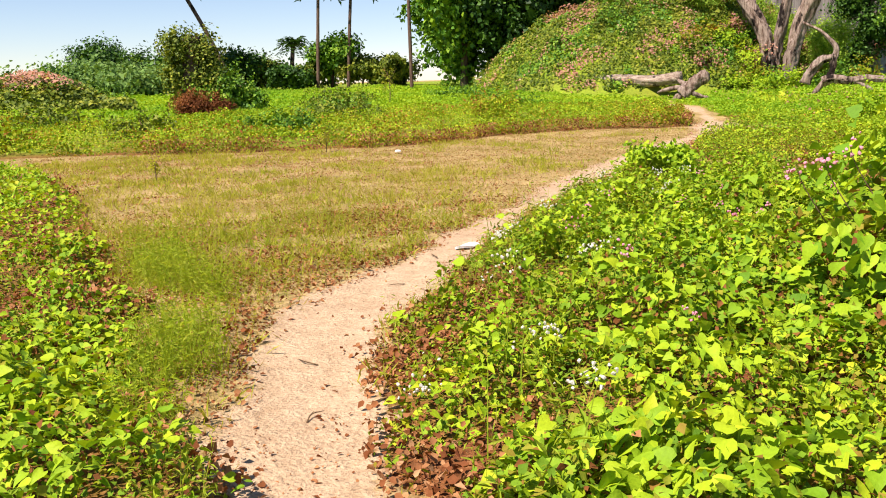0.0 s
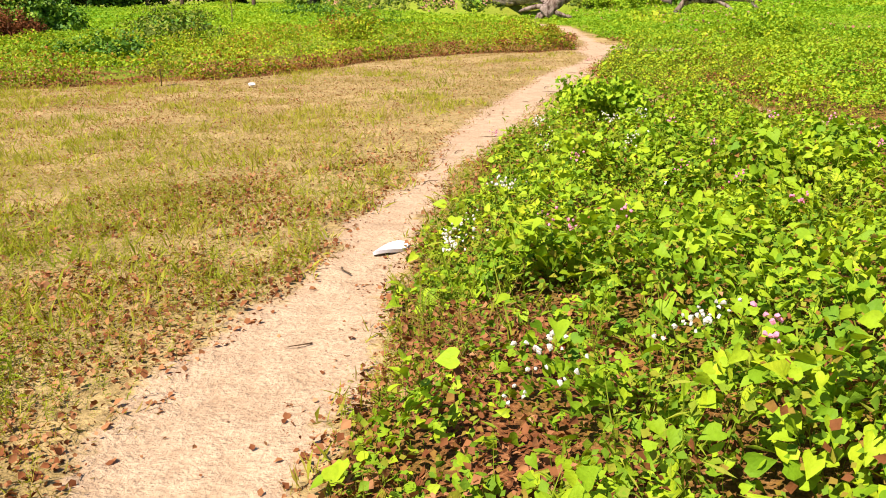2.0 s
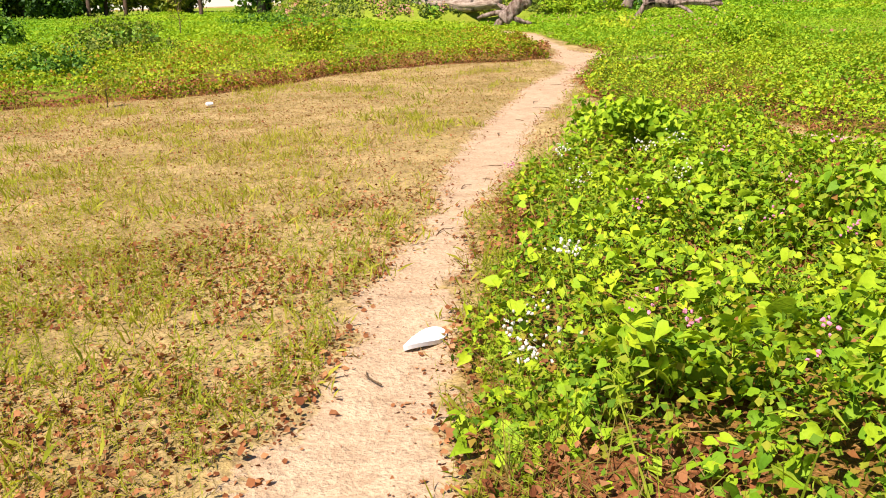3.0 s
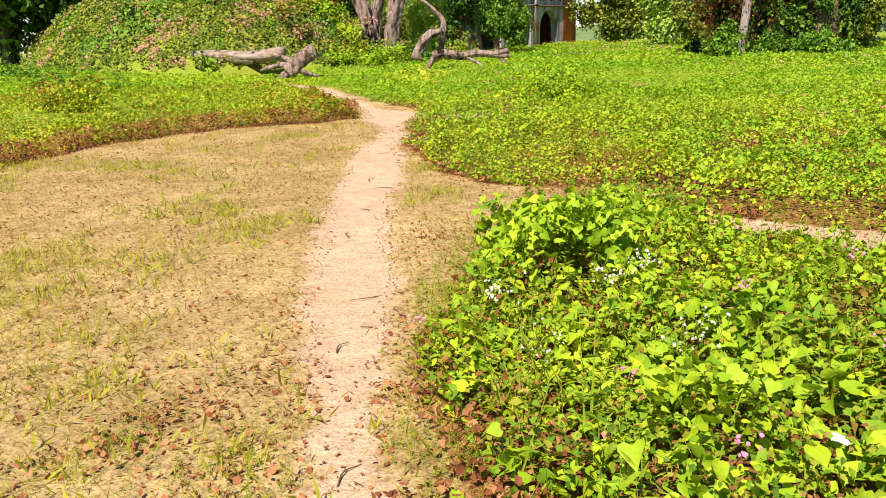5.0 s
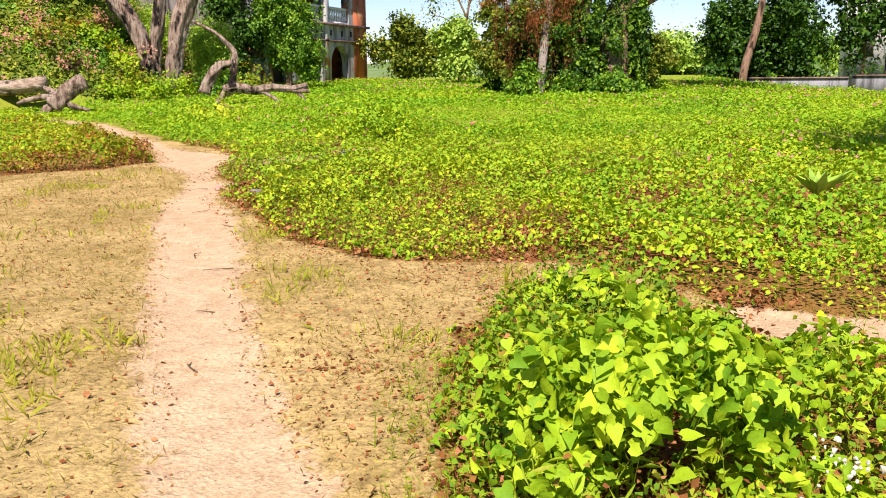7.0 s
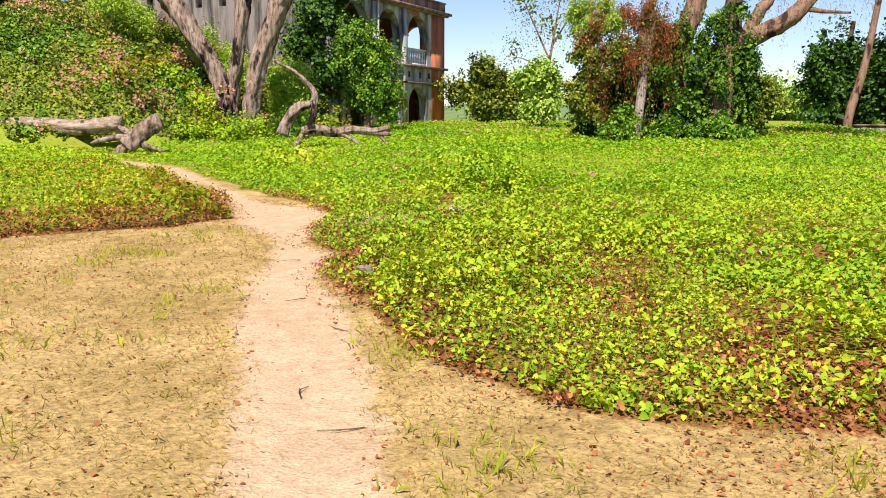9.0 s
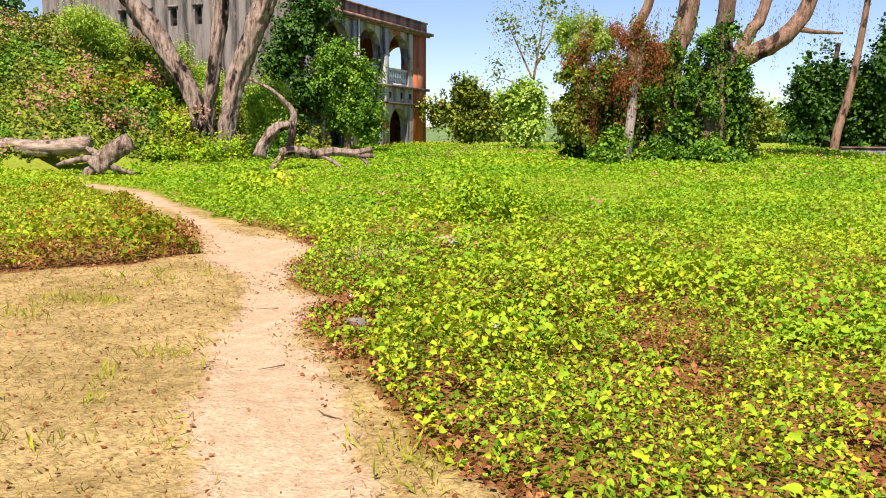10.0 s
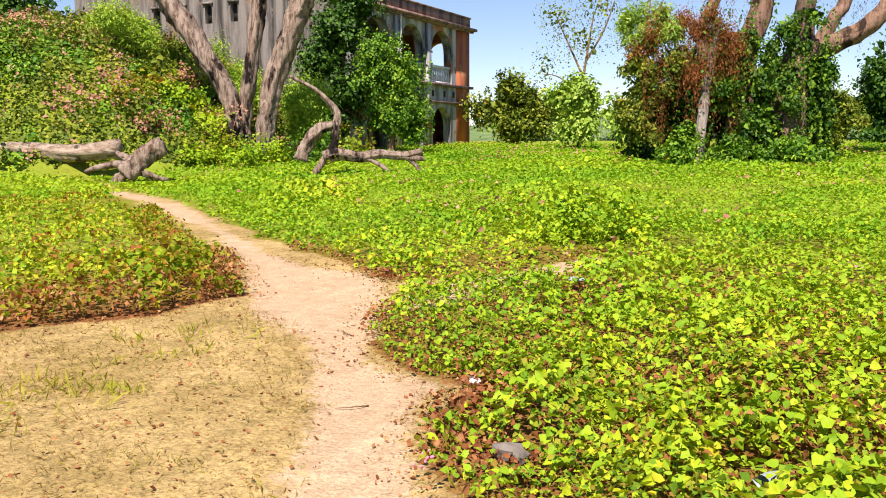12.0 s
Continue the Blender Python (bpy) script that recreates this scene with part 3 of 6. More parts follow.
def carpet(name, poly, box, per_m2, keep, size, shape, material, parent, flat=0.6, open_at=0.54, low=0.42, ramp_in=0.3, least=0.25, pits=0.78, thin=0.18):
    x, y, e = scatter(poly, *box, per_m2, keep)
    g = gap(x, y)
    ok = (g < open_at + 0.25 * rng.random(len(x)) ** 3) & (value_noise(x, y, 0.16) < np.where(material is UNDER, 1.0, pits))
    ok &= rng.random(len(x)) < 0.12 + 0.88 * np.clip(e / thin, 0, 1)
    x, y, e, g = x[ok], y[ok], e[ok], g[ok]
    top = canopy_z(x, y, e, ramp_in, least) * np.clip((open_at + 0.06 - g) / 0.12, 0.25, 1)
    u = rng.random(len(x)) ** low
    z = ground_z(x, y) + top * u + 0.01
    dx = canopy_z(x + 0.1, y, e) - canopy_z(x, y, e)
    dy = canopy_z(x, y + 0.1, e) - canopy_z(x, y, e)
    nrm = np.stack([-dx * 9, -dy * 9, np.ones_like(x)], -1) + rng.normal(size=(len(x), 3)) * flat
    nrm[:, 2] = np.abs(nrm[:, 2]) + 0.1
    h = rng.normal(size=(len(x), 3)) - nrm * 0.2 - np.array([0, 0, 0.4])
    big = 0.7 + 0.5 * np.clip((fbm(x + 60, y, 1.1) - 0.3) / 0.4, 0, 1)
    p = np.stack([x, y, z], -1) - np.array(parent.location)
    return put(name, leaves(name, shape, p, nrm, size * big * (0.5 + 0.7 * rng.random(len(x))), h), material, parent, kind="stuff")


def walked(x, y):
    return along(WALKED, x, y)


left = thing("creeper_patch", -2, 8, 0, "low bright green creeper with yellowing leaves beside the footpath", "creeper", "creeper patches")
right = thing("creeper_patch", 4, 5, 0, "heart-leaved green creeper with pink and white flowers beside the footpath", "creeper", "creeper patches")
field = thing("creeper_field", 20, 12, 0, "wide field of low yellow-green creeper with bare brown gaps", "creeper", "creeper patches")
bank = thing("creeper_bank", 10, 24, 0, "bank of drying creeper edging the dry grass clearing", "creeper", "creeper patches")

NEAR, MIDDLE = 3.3, 13.0
close = lambda x, y: walked(x, y) < NEAR
closest = lambda x, y: walked(x, y) < 2.4
apart = lambda x, y: walked(x, y) >= NEAR
carpet("foliage", CREEPER_LEFT, (-4, -1, 1, 14), 800, closest, 0.056, HEART, CREEPER, left)
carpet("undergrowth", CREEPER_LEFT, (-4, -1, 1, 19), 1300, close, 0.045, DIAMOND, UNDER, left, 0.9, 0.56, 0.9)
carpet("foliage", CREEPER_LEFT, (-8, 0, 1, 20.5), 420, lambda x, y: walked(x, y) >= 2.4, 0.07, SHIELD, CREEPER, left)
carpet("foliage", CREEPER_RIGHT, (0, -1, 11, 10.5), 820, close, 0.068, HEART, CREEPER, right, 0.65, 0.54, ramp_in=0.55, least=0.15, thin=0.35)
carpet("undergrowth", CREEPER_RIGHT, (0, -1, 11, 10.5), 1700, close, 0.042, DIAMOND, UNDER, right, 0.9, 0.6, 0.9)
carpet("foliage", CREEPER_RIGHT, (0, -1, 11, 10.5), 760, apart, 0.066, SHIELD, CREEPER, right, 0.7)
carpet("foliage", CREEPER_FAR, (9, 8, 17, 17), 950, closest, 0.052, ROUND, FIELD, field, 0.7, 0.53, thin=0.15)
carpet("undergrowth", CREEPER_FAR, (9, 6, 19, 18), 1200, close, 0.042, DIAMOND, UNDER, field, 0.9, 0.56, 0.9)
carpet("foliage", CREEPER_FAR, (9, 5, 20, 20), 800, lambda x, y: (walked(x, y) >= 2.4) & (walked(x, y) < 5), 0.05, ROUND, FIELD, field, 0.6, 0.56)
carpet("foliage", CREEPER_FAR, (9, -2, 28, 28), 230, lambda x, y: (walked(x, y) >= 5) & (walked(x, y) < 13), 0.064, SHIELD, FIELD, field, 0.6, 0.61)
carpet("foliage", CREEPER_FAR, (9, -2, 28, 28), 280, lambda x, y: (walked(x, y) >= 4) & (walked(x, y) < 9), 0.062, SHIELD, FAR_FIELD, field, 0.6, 0.61)
carpet("foliage", CREEPER_FAR, (12, -6, 42, 38), 215, lambda x, y: (walked(x, y) >= 9) & (walked(x, y) < 22) & (x > 14), 0.084, DIAMOND, FAR_FIELD, field, 0.6, 0.64, pits=0.9)
carpet("foliage", CREEPER_FAR, (24, -10, 66, 42), 95, lambda x, y: (walked(x, y) >= 22) & (walked(x, y) < 56), 0.14, DIAMOND, FAR_FIELD, field, 0.6, 0.7, pits=1.0)
carpet("foliage", CREEPER_TOP, (0, 17, 24, 26), 720, lambda x, y: inside(CREEPER_TOP, x, y) < 0.7, 0.064, SHIELD, DRYING, bank, 0.8, 0.58, 0.6, 0.12, 0.75, thin=0.08)
carpet("foliage", CREEPER_TOP, (-6, 17, 28, 32), 190, lambda x, y: inside(CREEPER_TOP, x, y) >= 0.7, 0.07, DIAMOND, FIELD, bank, 0.75, 0.6)
carpet("drying_foliage", CREEPER_TOP, (-6, 17, 28, 32), 150, lambda x, y: (inside(CREEPER_TOP, x, y) >= 0.5) & (fbm(x + 4, y + 71, 1.6) > 0.42), 0.07, SHIELD, DRYING, bank, 0.9, 0.6, 0.25)
carpet("foliage", CREEPER_TOP, (-12, 30, 42, 66), 75, lambda x, y: walked(x, y) > 17, 0.135, DIAMOND, FAR_FIELD, bank, 0.6, 0.7, pits=1.0)

# withered leaves hanging at the creepers' edges
for patch, poly, box, want, tall, deep in ((bank, CREEPER_TOP, (2, 17, 24, 26), 1900, 0.34, 0.35), (field, CREEPER_FAR, (10, 8, 21, 20), 420, 0.10, 0.3), (right, CREEPER_RIGHT, (0.5, 2, 10, 10.4), 500, 0.07, 0.4), (left, CREEPER_LEFT, (-2, 1, 1, 18), 400, 0.12, 0.3)):
    x, y, e = scatter(poly, *box, want, lambda x, y: fbm(x + 33, y + 5, 0.7) > 0.34 + 0.2 * rng.random(len(x)))
    ok = (e < deep * rng.random(len(x)) ** 0.7) & ((y < 19.9) | (x < 15.5))
    x, y = x[ok], y[ok]
    p = np.stack([x, y, ground_z(x, y) + 0.01 + tall * rng.random(len(x)) ** 0.8], -1) - np.array(patch.location)
    nrm = rng.normal(size=p.shape) + np.array([0.2, -0.6, 0.5])
    hd = rng.normal(size=p.shape) * 0.6 + np.array([0, 0, -1.0])
    put("withered_rim", leaves("withered_rim", DIAMOND, p, nrm, 0.02 + 0.042 * rng.random(len(x)), hd), DEAD, patch, "red-brown withered leaves at the edge", kind="stuff")

# fallen and yellowed leaves caught on top of the creepers
for patch, poly, box in ((right, CREEPER_RIGHT, (0.5, 2, 10, 10)), (left, CREEPER_LEFT, (-5, 1, 1, 18)), (field, CREEPER_FAR, (10, 4, 24, 20))):
    carpet("fallen_leaf", poly, box, 20, lambda x, y: (walked(x, y) < 7) & (fbm(x + 3, y + 44, 0.8) > 0.36), 0.042, DIAMOND, DEAD, patch, 0.6, 0.62, 0.2)

# single large leaves nearest to the path
LEAF = []
for k in range(4):
    me = leaves("leaf", HEART, np.zeros((1, 3)), np.array([(0.1 * k - 0.15, 0.1, 1.0)]), np.array([1.0]), np.array([(1.0, 0.2 * k, -0.1 * k)]))
    me.materials.append(CREEPER)
    LEAF.append(me)
for patch, poly, box, want in ((right, CREEPER_RIGHT, (1.0, 2.4, 7.0, 9.5), 260), (left, CREEPER_LEFT, (-1.6, 2.2, 0.5, 6.5), 60), (field, CREEPER_FAR, (10.6, 11, 14.5, 15.5), 40)):
    x, y, e = scatter(poly, *box, 60, lambda x, y: (gap(x, y) < 0.55) & (walked(x, y) < 2.6))
    for k in range(min(want, len(x))):
        z = float(ground_z(x[k], y[k]) + canopy_z(x[k:k + 1], y[k:k + 1], e[k:k + 1])[0]) + 0.015
        ob = put("leaf", LEAF[k % 4], None, patch)
        ob.location = Vector((x[k], y[k], z)) - patch.location
        ob.rotation_euler = (rng.normal() * 0.45, rng.normal() * 0.45, rng.random() * 6.28)
        size = 0.042 + 0.034 * rng.random()
        ob.scale = (size, size, size)

# ---- dry grass of the clearing ----
def blades(name, n, box, keep, size, material, label, category, lean=0.5, shape=BLADE, bunch=0.0):
    x0, y0, x1, y1 = box
    k = n if not bunch else n // 9
    x, y = x0 + (x1 - x0) * rng.random(k), y0 + (y1 - y0) * rng.random(k)
    ok = keep(x, y)
    x, y = x[ok], y[ok]
    if bunch:
        x, y = np.repeat(x, 9), np.repeat(y, 9)
        x, y = x + rng.normal(size=len(x)) * bunch, y + rng.normal(size=len(y)) * bunch
    p = np.stack([x, y, ground_z(x, y) - 0.03 * sand_at(x, y) - 0.005], -1)
    up = np.stack([rng.normal(size=len(x)) * lean, rng.normal(size=len(x)) * lean, np.ones(len(x))], -1)
    side = rng.normal(size=(len(x), 3))
    nrm = np.cross(up, side)
    return put(name, leaves(name, shape, p, nrm, size * (0.5 + rng.random(len(x))), up), material, None, label, category, "stuff")


def sprigs(name, x, y, tall, material, label, category):
    """Small upright weeds: a thin stem set with narrow leaves."""
    k = 12
    n = len(x)
    lean = rng.normal(size=(n, 2)) * 0.28
    h = tall * (0.5 + 0.8 * rng.random(n))
    base = np.stack([x, y, ground_z(x, y) - 0.02], -1)
    up = np.stack([lean[:, 0], lean[:, 1], np.ones(n)], -1)
    u = np.tile((np.arange(k) + 0.5) / k, n)
    p = np.repeat(base, k, 0) + np.repeat(up * h[:, None], k, 0) * u[:, None]
    hd = rng.normal(size=(n * k, 3)) * np.array([1, 1, 0.3]) + np.array([0, 0, 0.6])
    nrm = rng.normal(size=(n * k, 3)) * 0.6 + np.array([0, 0, 0.8])
    s = np.repeat(h, k) * (0.20 - 0.10 * u) * (0.6 + 0.7 * rng.random(n * k))
    put("weed_stems", leaves("weed_stems", THREAD, base, np.cross(up, rng.normal(size=(n, 3))), h, up), material, None, "thin stems of " + label, "weeds", "stuff")
    return put(name, leaves(name, NEEDLE, p, nrm, s, hd), material, None, label, category, "stuff")


def turf_keep(x, y, at=0.5):
    return (sand_at(x, y) < at) & (creeper_at(x, y) < 0.1)


blades("dry_grass", 310000, (-1, 2, 18, 22), lambda x, y: turf_keep(x, y, 0.6) & (fbm(x, y, 0.7) > 0.20 + 0.3 * rng.random(len(x))), 0.045, STRAW, "short dry straw-coloured grass on sandy soil", "grass", 1.9, BLADE, 0.07)
blades("wispy_grass", 115000, (-1, 2, 15, 20), lambda x, y: turf_keep(x, y) & (fbm(x + 40, y, 0.9) > 0.28 + 0.025 * np.maximum(0, x - 1) + 0.3 * rng.random(len(x))), 0.085, WISP, "thin wispy yellow-green grass in the clearing", "grass", 0.6, BLADE, 0.06)
n = 8000
x, y = -0.2 + 1.5 * rng.random(n), 1.2 + 6.5 * rng.random(n)
ok = (np.abs(x - 0.5 - 0.1 * (y - 3.4) - 0.5 * (fbm(x, y, 1.2) - 0.5)) < 0.3 * rng.random(n) + 0.03) & (sand_at(x, y) < 0.25) & (fbm(x + 9, y, 0.8) > 0.36)
sprigs("feathery_weeds", x[ok], y[ok], 0.30, WEED, "feathery yellow-green weeds along the path edge", "weeds")
n = 16000
x, y = 1.3 + 7 * rng.random(n), 4.2 + 6.3 * rng.random(n)
c_ = inside(CREEPER_RIGHT, x, y)
ok = (np.abs(c_ - 0.05) < 0.35 * rng.random(n)) & (sand_at(x, y) < 0.2) & (fbm(x + 9, y, 0.6) > 0.4)
sprigs("edge_weeds", x[ok], y[ok], 0.2, WEED, "yellow-green weeds at the creeper's edge", "weeds")
n = 2600
x, y = 1.2 + 8.5 * rng.random(n), 2.2 + 7.8 * rng.random(n)
ok = (inside(CREEPER_RIGHT, x, y) > 0.15) & (fbm(x + 19, y, 0.8) > 0.52)
sprigs("tall_weeds", x[ok], y[ok], 0.46, WEED, "fine-leaved weeds rising through the creeper", "weeds")
n = 2600
x, y = 10.6 + 12 * rng.random(n), 10 + 9 * rng.random(n)
ok = (inside(CREEPER_FAR, x, y) > 0.1) & (fbm(x + 19, y, 0.9) > 0.54)
sprigs("field_weeds", x[ok], y[ok], 0.36, WEED, "fine-leaved weeds in the creeper field", "weeds")
n = 14000
x, y = -0.4 + 7.4 * rng.random(n), 3.4 + 9.0 * rng.random(n)
ok = turf_keep(x, y, 0.3) & (fbm(x + 27, y, 0.8) > 0.30 + 0.035 * np.maximum(0, x) + 0.16 * rng.random(n))
sprigs("clearing_weeds", x[ok], y[ok], 0.17, WISP, "yellow-green feathery weeds in the dry clearing", "weeds")
n = 19000
x, y = -0.5 + 14 * rng.random(n), 3 + 16 * rng.random(n)
ok = turf_keep(x, y, 0.3) & (fbm(x + 40, y, 0.9) > 0.27 + 0.028 * np.maximum(0, x - 1) + 0.3 * rng.random(n))
sprigs("low_weeds", x[ok], y[ok], 0.10, WISP, "small leafy weeds among the dry grass", "weeds")

n = 220000
x, y = rng.random(n) * 19 - 0.5, 1.5 + rng.random(n) * 19
ok = (creeper_at(x, y) < 0.25) & (rng.random(n) < np.where((inside(CREEPER_RIGHT, x, y) > -0.9) & (sand_at(x, y) < 0.5), 0.85, 0) * (fbm(x + 50, y, 0.6) > 0.40) + np.where(np.abs(creeper_at(x, y)) < 0.3, 0.5 * (fbm(x + 7, y, 0.5) > 0.42) + 0.08, np.where(sand_at(x, y) > 0.75, 0.012, 0.16 + 0.7 * np.clip(1.15 - x / 9, 0.1, 1) * (fbm(x, y + 60, 0.7) > 0.40))))
x, y = x[ok], y[ok]
p = np.stack([x, y, ground_z(x, y) - 0.03 * sand_at(x, y) + 0.006], -1)
nrm = np.stack([rng.normal(size=len(x)) * 0.6, rng.normal(size=len(x)) * 0.6, np.ones(len(x))], -1)
put("dead_leaves", leaves("dead_leaves", SHIELD, p, nrm, 0.010 + 0.028 * rng.random(len(x)) ** 2.5), DEAD, None, "scattered dry brown leaves on the sand", "dead leaves", "stuff")
n = 32000
x, y = 0.3 + 5.2 * rng.random(n), 3.8 + 5.6 * rng.random(n)
ok = turf_keep(x, y, 0.55) & (fbm(x + 17, y + 29, 0.55) > 0.30 + 0.04 * np.maximum(0, x - 2) + 0.26 * rng.random(n))
x, y = x[ok], y[ok]
p = np.stack([x, y, ground_z(x, y) - 0.03 * sand_at(x, y) + 0.004 + 0.03 * rng.random(len(x)) ** 2], -1)
nrm = np.stack([rng.normal(size=len(x)) * 0.9, rng.normal(size=len(x)) * 0.9, np.ones(len(x))], -1)
put("curled_leaves", leaves("curled_leaves", SHIELD, p, nrm, 0.014 + 0.03 * rng.random(len(x)) ** 2), DEAD, None, "curled brown leaves lying thick among the dry weeds", "dead leaves", "stuff")
n = 5200
x, y = 0.4 + 4.6 * rng.random(n), 4.0 + 5.4 * rng.random(n)
ok = turf_keep(x, y, 0.45) & (fbm(x + 3, y + 90, 0.6) > 0.40 + 0.12 * rng.random(n))
sprigs("path_weeds", x[ok], y[ok], 0.15, WEED, "low yellow-green weeds beside the trodden path", "weeds")
n = 300000
x, y = rng.random(n) * 22 - 3, rng.random(n) * 21
ok = (creeper_at(x, y) > -0.1) & (gap(x, y) > 0.52 + 0.06 * rng.random(n)) & (walked(x, y) < 6)
x, y = x[ok], y[ok]
p = np.stack([x, y, ground_z(x, y) + 0.02 + 0.05 * rng.random(len(x))], -1)
nrm = np.stack([rng.normal(size=len(x)) * 0.9, rng.normal(size=len(x)) * 0.9, np.ones(len(x))], -1)
put("leaf_litter", leaves("leaf_litter", SHIELD, p, nrm, 0.016 + 0.032 * rng.random(len(x))), DEAD, None, "red-brown leaf litter in the creeper's gaps", "leaf litter", "stuff")

n = 900
x, y = 2.95 + 0.35 * rng.normal(size=n), 5.75 + 0.4 * rng.normal(size=n)
x[500:], y[500:] = 1.0 + 6 * rng.random(400), 2.4 + 6 * rng.random(400)
ok = (inside(CREEPER_RIGHT, x, y) > -0.05) & (sand_at(x, y) < 0.2)
x, y = x[ok], y[ok]
up = np.stack([rng.normal(size=len(x)), rng.normal(size=len(x)), 0.3 + rng.random(len(x))], -1)
put("dry_twigs", leaves("dry_twigs", THREAD, np.stack([x, y, ground_z(x, y) + 0.02], -1), np.cross(up, rng.normal(size=up.shape)), 0.10 + 0.2 * rng.random(len(x)), up), STRAW, None, "dry brown twigs tangled among the creeper", "twigs", "stuff")

n = 9000
x, y = 16 + 48 * rng.random(n), -4 + 44 * rng.random(n)
ok = (inside(CREEPER_FAR, x, y) > 0.3) & (fbm(x + 15, y, 3.0) + 0.1 * (x > 44) > 0.50 + 0.12 * rng.random(n))
x, y = x[ok], y[ok]
p = np.stack([x, y, ground_z(x, y) + canopy_z(x, y, np.ones(len(x))) + 0.05], -1)
put("field_blossom", leaves("field_blossom", DIAMOND, p, rng.normal(size=p.shape) * 0.5 + np.array([0, 0, 1.0]), 0.05 + 0.07 * rng.random(len(x)) + 0.05 * (x > 40)), BLUSH, None, "scattered faded pink blossom over the creeper field", "blossom", "stuff")

# ---- overgrown mound ----
mound = thing("overgrown_mound", 38, 44, 0, "tall mound overgrown with creeper and faded pink flowers", "mound")
n = 90000
x, y = 24 + rng.random(n) * 28, 35 + rng.random(n) * 22
m = 1 - ((x - 39.5) / 13) ** 2 - ((y - 48.5) / 11.5) ** 2
ok = (m > -0.03) & ((y < 50) | (rng.random(n) < 0.4))
x, y = x[ok], y[ok]
tuft = fbm(x, y, 1.8)
z = ground_z(x, y) + 0.1 + 1.9 * np.clip(tuft - 0.25, 0, 1) * rng.random(len(x)) ** 0.5
dx, dy = ground_z(x + 0.3, y) - ground_z(x, y), ground_z(x, y + 0.3) - ground_z(x, y)
nrm = np.stack([-dx * 3, -dy * 3, np.ones(len(x))], -1) + rng.normal(size=(len(x), 3)) * 0.6
p = np.stack([x, y, z], -1) - np.array(mound.location)
pink = 0.5 * fbm(x + 70, y, 1.7) + 0.5 * fbm(y + 13, x + 5, 0.7) + 0.05 * (z - 2) / 6 > 0.54 + 0.16 * rng.random(len(x))
olive = (fbm(x + 20, y + 33, 1.5) > 0.38) & ~pink
for pick, leaf in ((olive, TREE_OLIVE), (~pink & ~olive, TREE_MID)):
    put("foliage", leaves("foliage", DIAMOND, p[pick], nrm[pick], 0.17 * (0.6 + 0.8 * rng.random(pick.sum()))), leaf, mound, kind="stuff")
put("blossom", leaves("blossom", DIAMOND, p[pink] + np.array([0, 0, 0.1]), nrm[pink], 0.13 * (0.6 + 0.8 * rng.random(pink.sum()))), BLUSH, mound, "faded pink creeper blossom", kind="stuff")
for k in range(64):
    u, v = rng.random(), rng.random()
    x, y = 27.5 + 20 * u, 36.8 + 9.5 * v - 0.10 * abs(u - 0.4) * 10
    if 1 - ((x - 39.5) / 13) ** 2 - ((y - 48.5) / 11.5) ** 2 < -0.1 or along([(29.5, 42.5), (32.3, 37.3), (32, 35)], np.array([x]), np.array([y]))[0] < 2.2:
        continue
    r = 0.55 + 0.7 * rng.random()
    z = float(ground_z(x, y)) + 0.35 * r
    crown("shrub", [(x, y, z, r, r * 0.9, r * 0.8), (x + 0.5 * r, y + 0.3, z + 0.3 * r, 0.7 * r, 0.7 * r, 0.6 * r)], 16, 28, 0.17, 0.13,
          (TREE_MID, TREE_OLIVE, TREE_OLIVE, DRYING, TREE_MID, BLUSH, TREE_OLIVE, BLUSH)[k % 8], mound, SLIM if k % 8 == 4 else DIAMOND, 0.5)
for k, (x, y, r, h) in enumerate(((37.9, 38.2, 0.9, 0.8), (38.1, 36.9, 0.8, 0.8), (37.8, 37.4, 0.6, 0.6), (38.6, 35.6, 0.8, 0.8), (37.3, 39.6, 1.0, 0.9), (39.2, 34.6, 0.9, 0.8), (36.8, 40.6, 0.9, 0.9), (35.9, 37.6, 0.7, 0.5), (36.9, 35.9, 0.7, 0.5), (40.4, 34.0, 0.9, 1.1), (41.6, 33.6, 1.0, 1.2))):
    z = float(ground_z(x, y)) + 0.35
    crown("shrub", [(x, y, z, r, r, h), (x + 0.3, y - 0.4, z + 0.1, r * 0.7, r * 0.7, h * 0.8)], 22, 30, 0.15, 0.11, (CREEPER, TREE_MID, DRYING, CREEPER)[k % 4], mound)
n = 5000
x, y = -4 + rng.random(n) * 8, 41 + rng.random(n) * 6
z = ground_z(x, y) + 0.1 + 0.5 * rng.random(n)
nrm = np.stack([rng.normal(size=n) * .6, rng.normal(size=n) * .6 - .4, np.ones(n)], -1)
hill = thing("flowering_hummock", 0, 44, 0, "low creeper hummock topped with faded pink blossom", "creeper")
p = np.stack([x, y, z], -1) - np.array(hill.location)
pk = (z > 1.5 + 0.7 * rng.random(n))
put("foliage", leaves("foliage", DIAMOND, p[~pk], nrm[~pk], 0.18 + 0.1 * rng.random((~pk).sum())), TREE_OLIVE, hill, kind="stuff")
put("blossom", leaves("blossom", DIAMOND, p[pk], nrm[pk], 0.14 + 0.08 * rng.random(pk.sum())), BLUSH, hill, "faded pink blossom", kind="stuff")

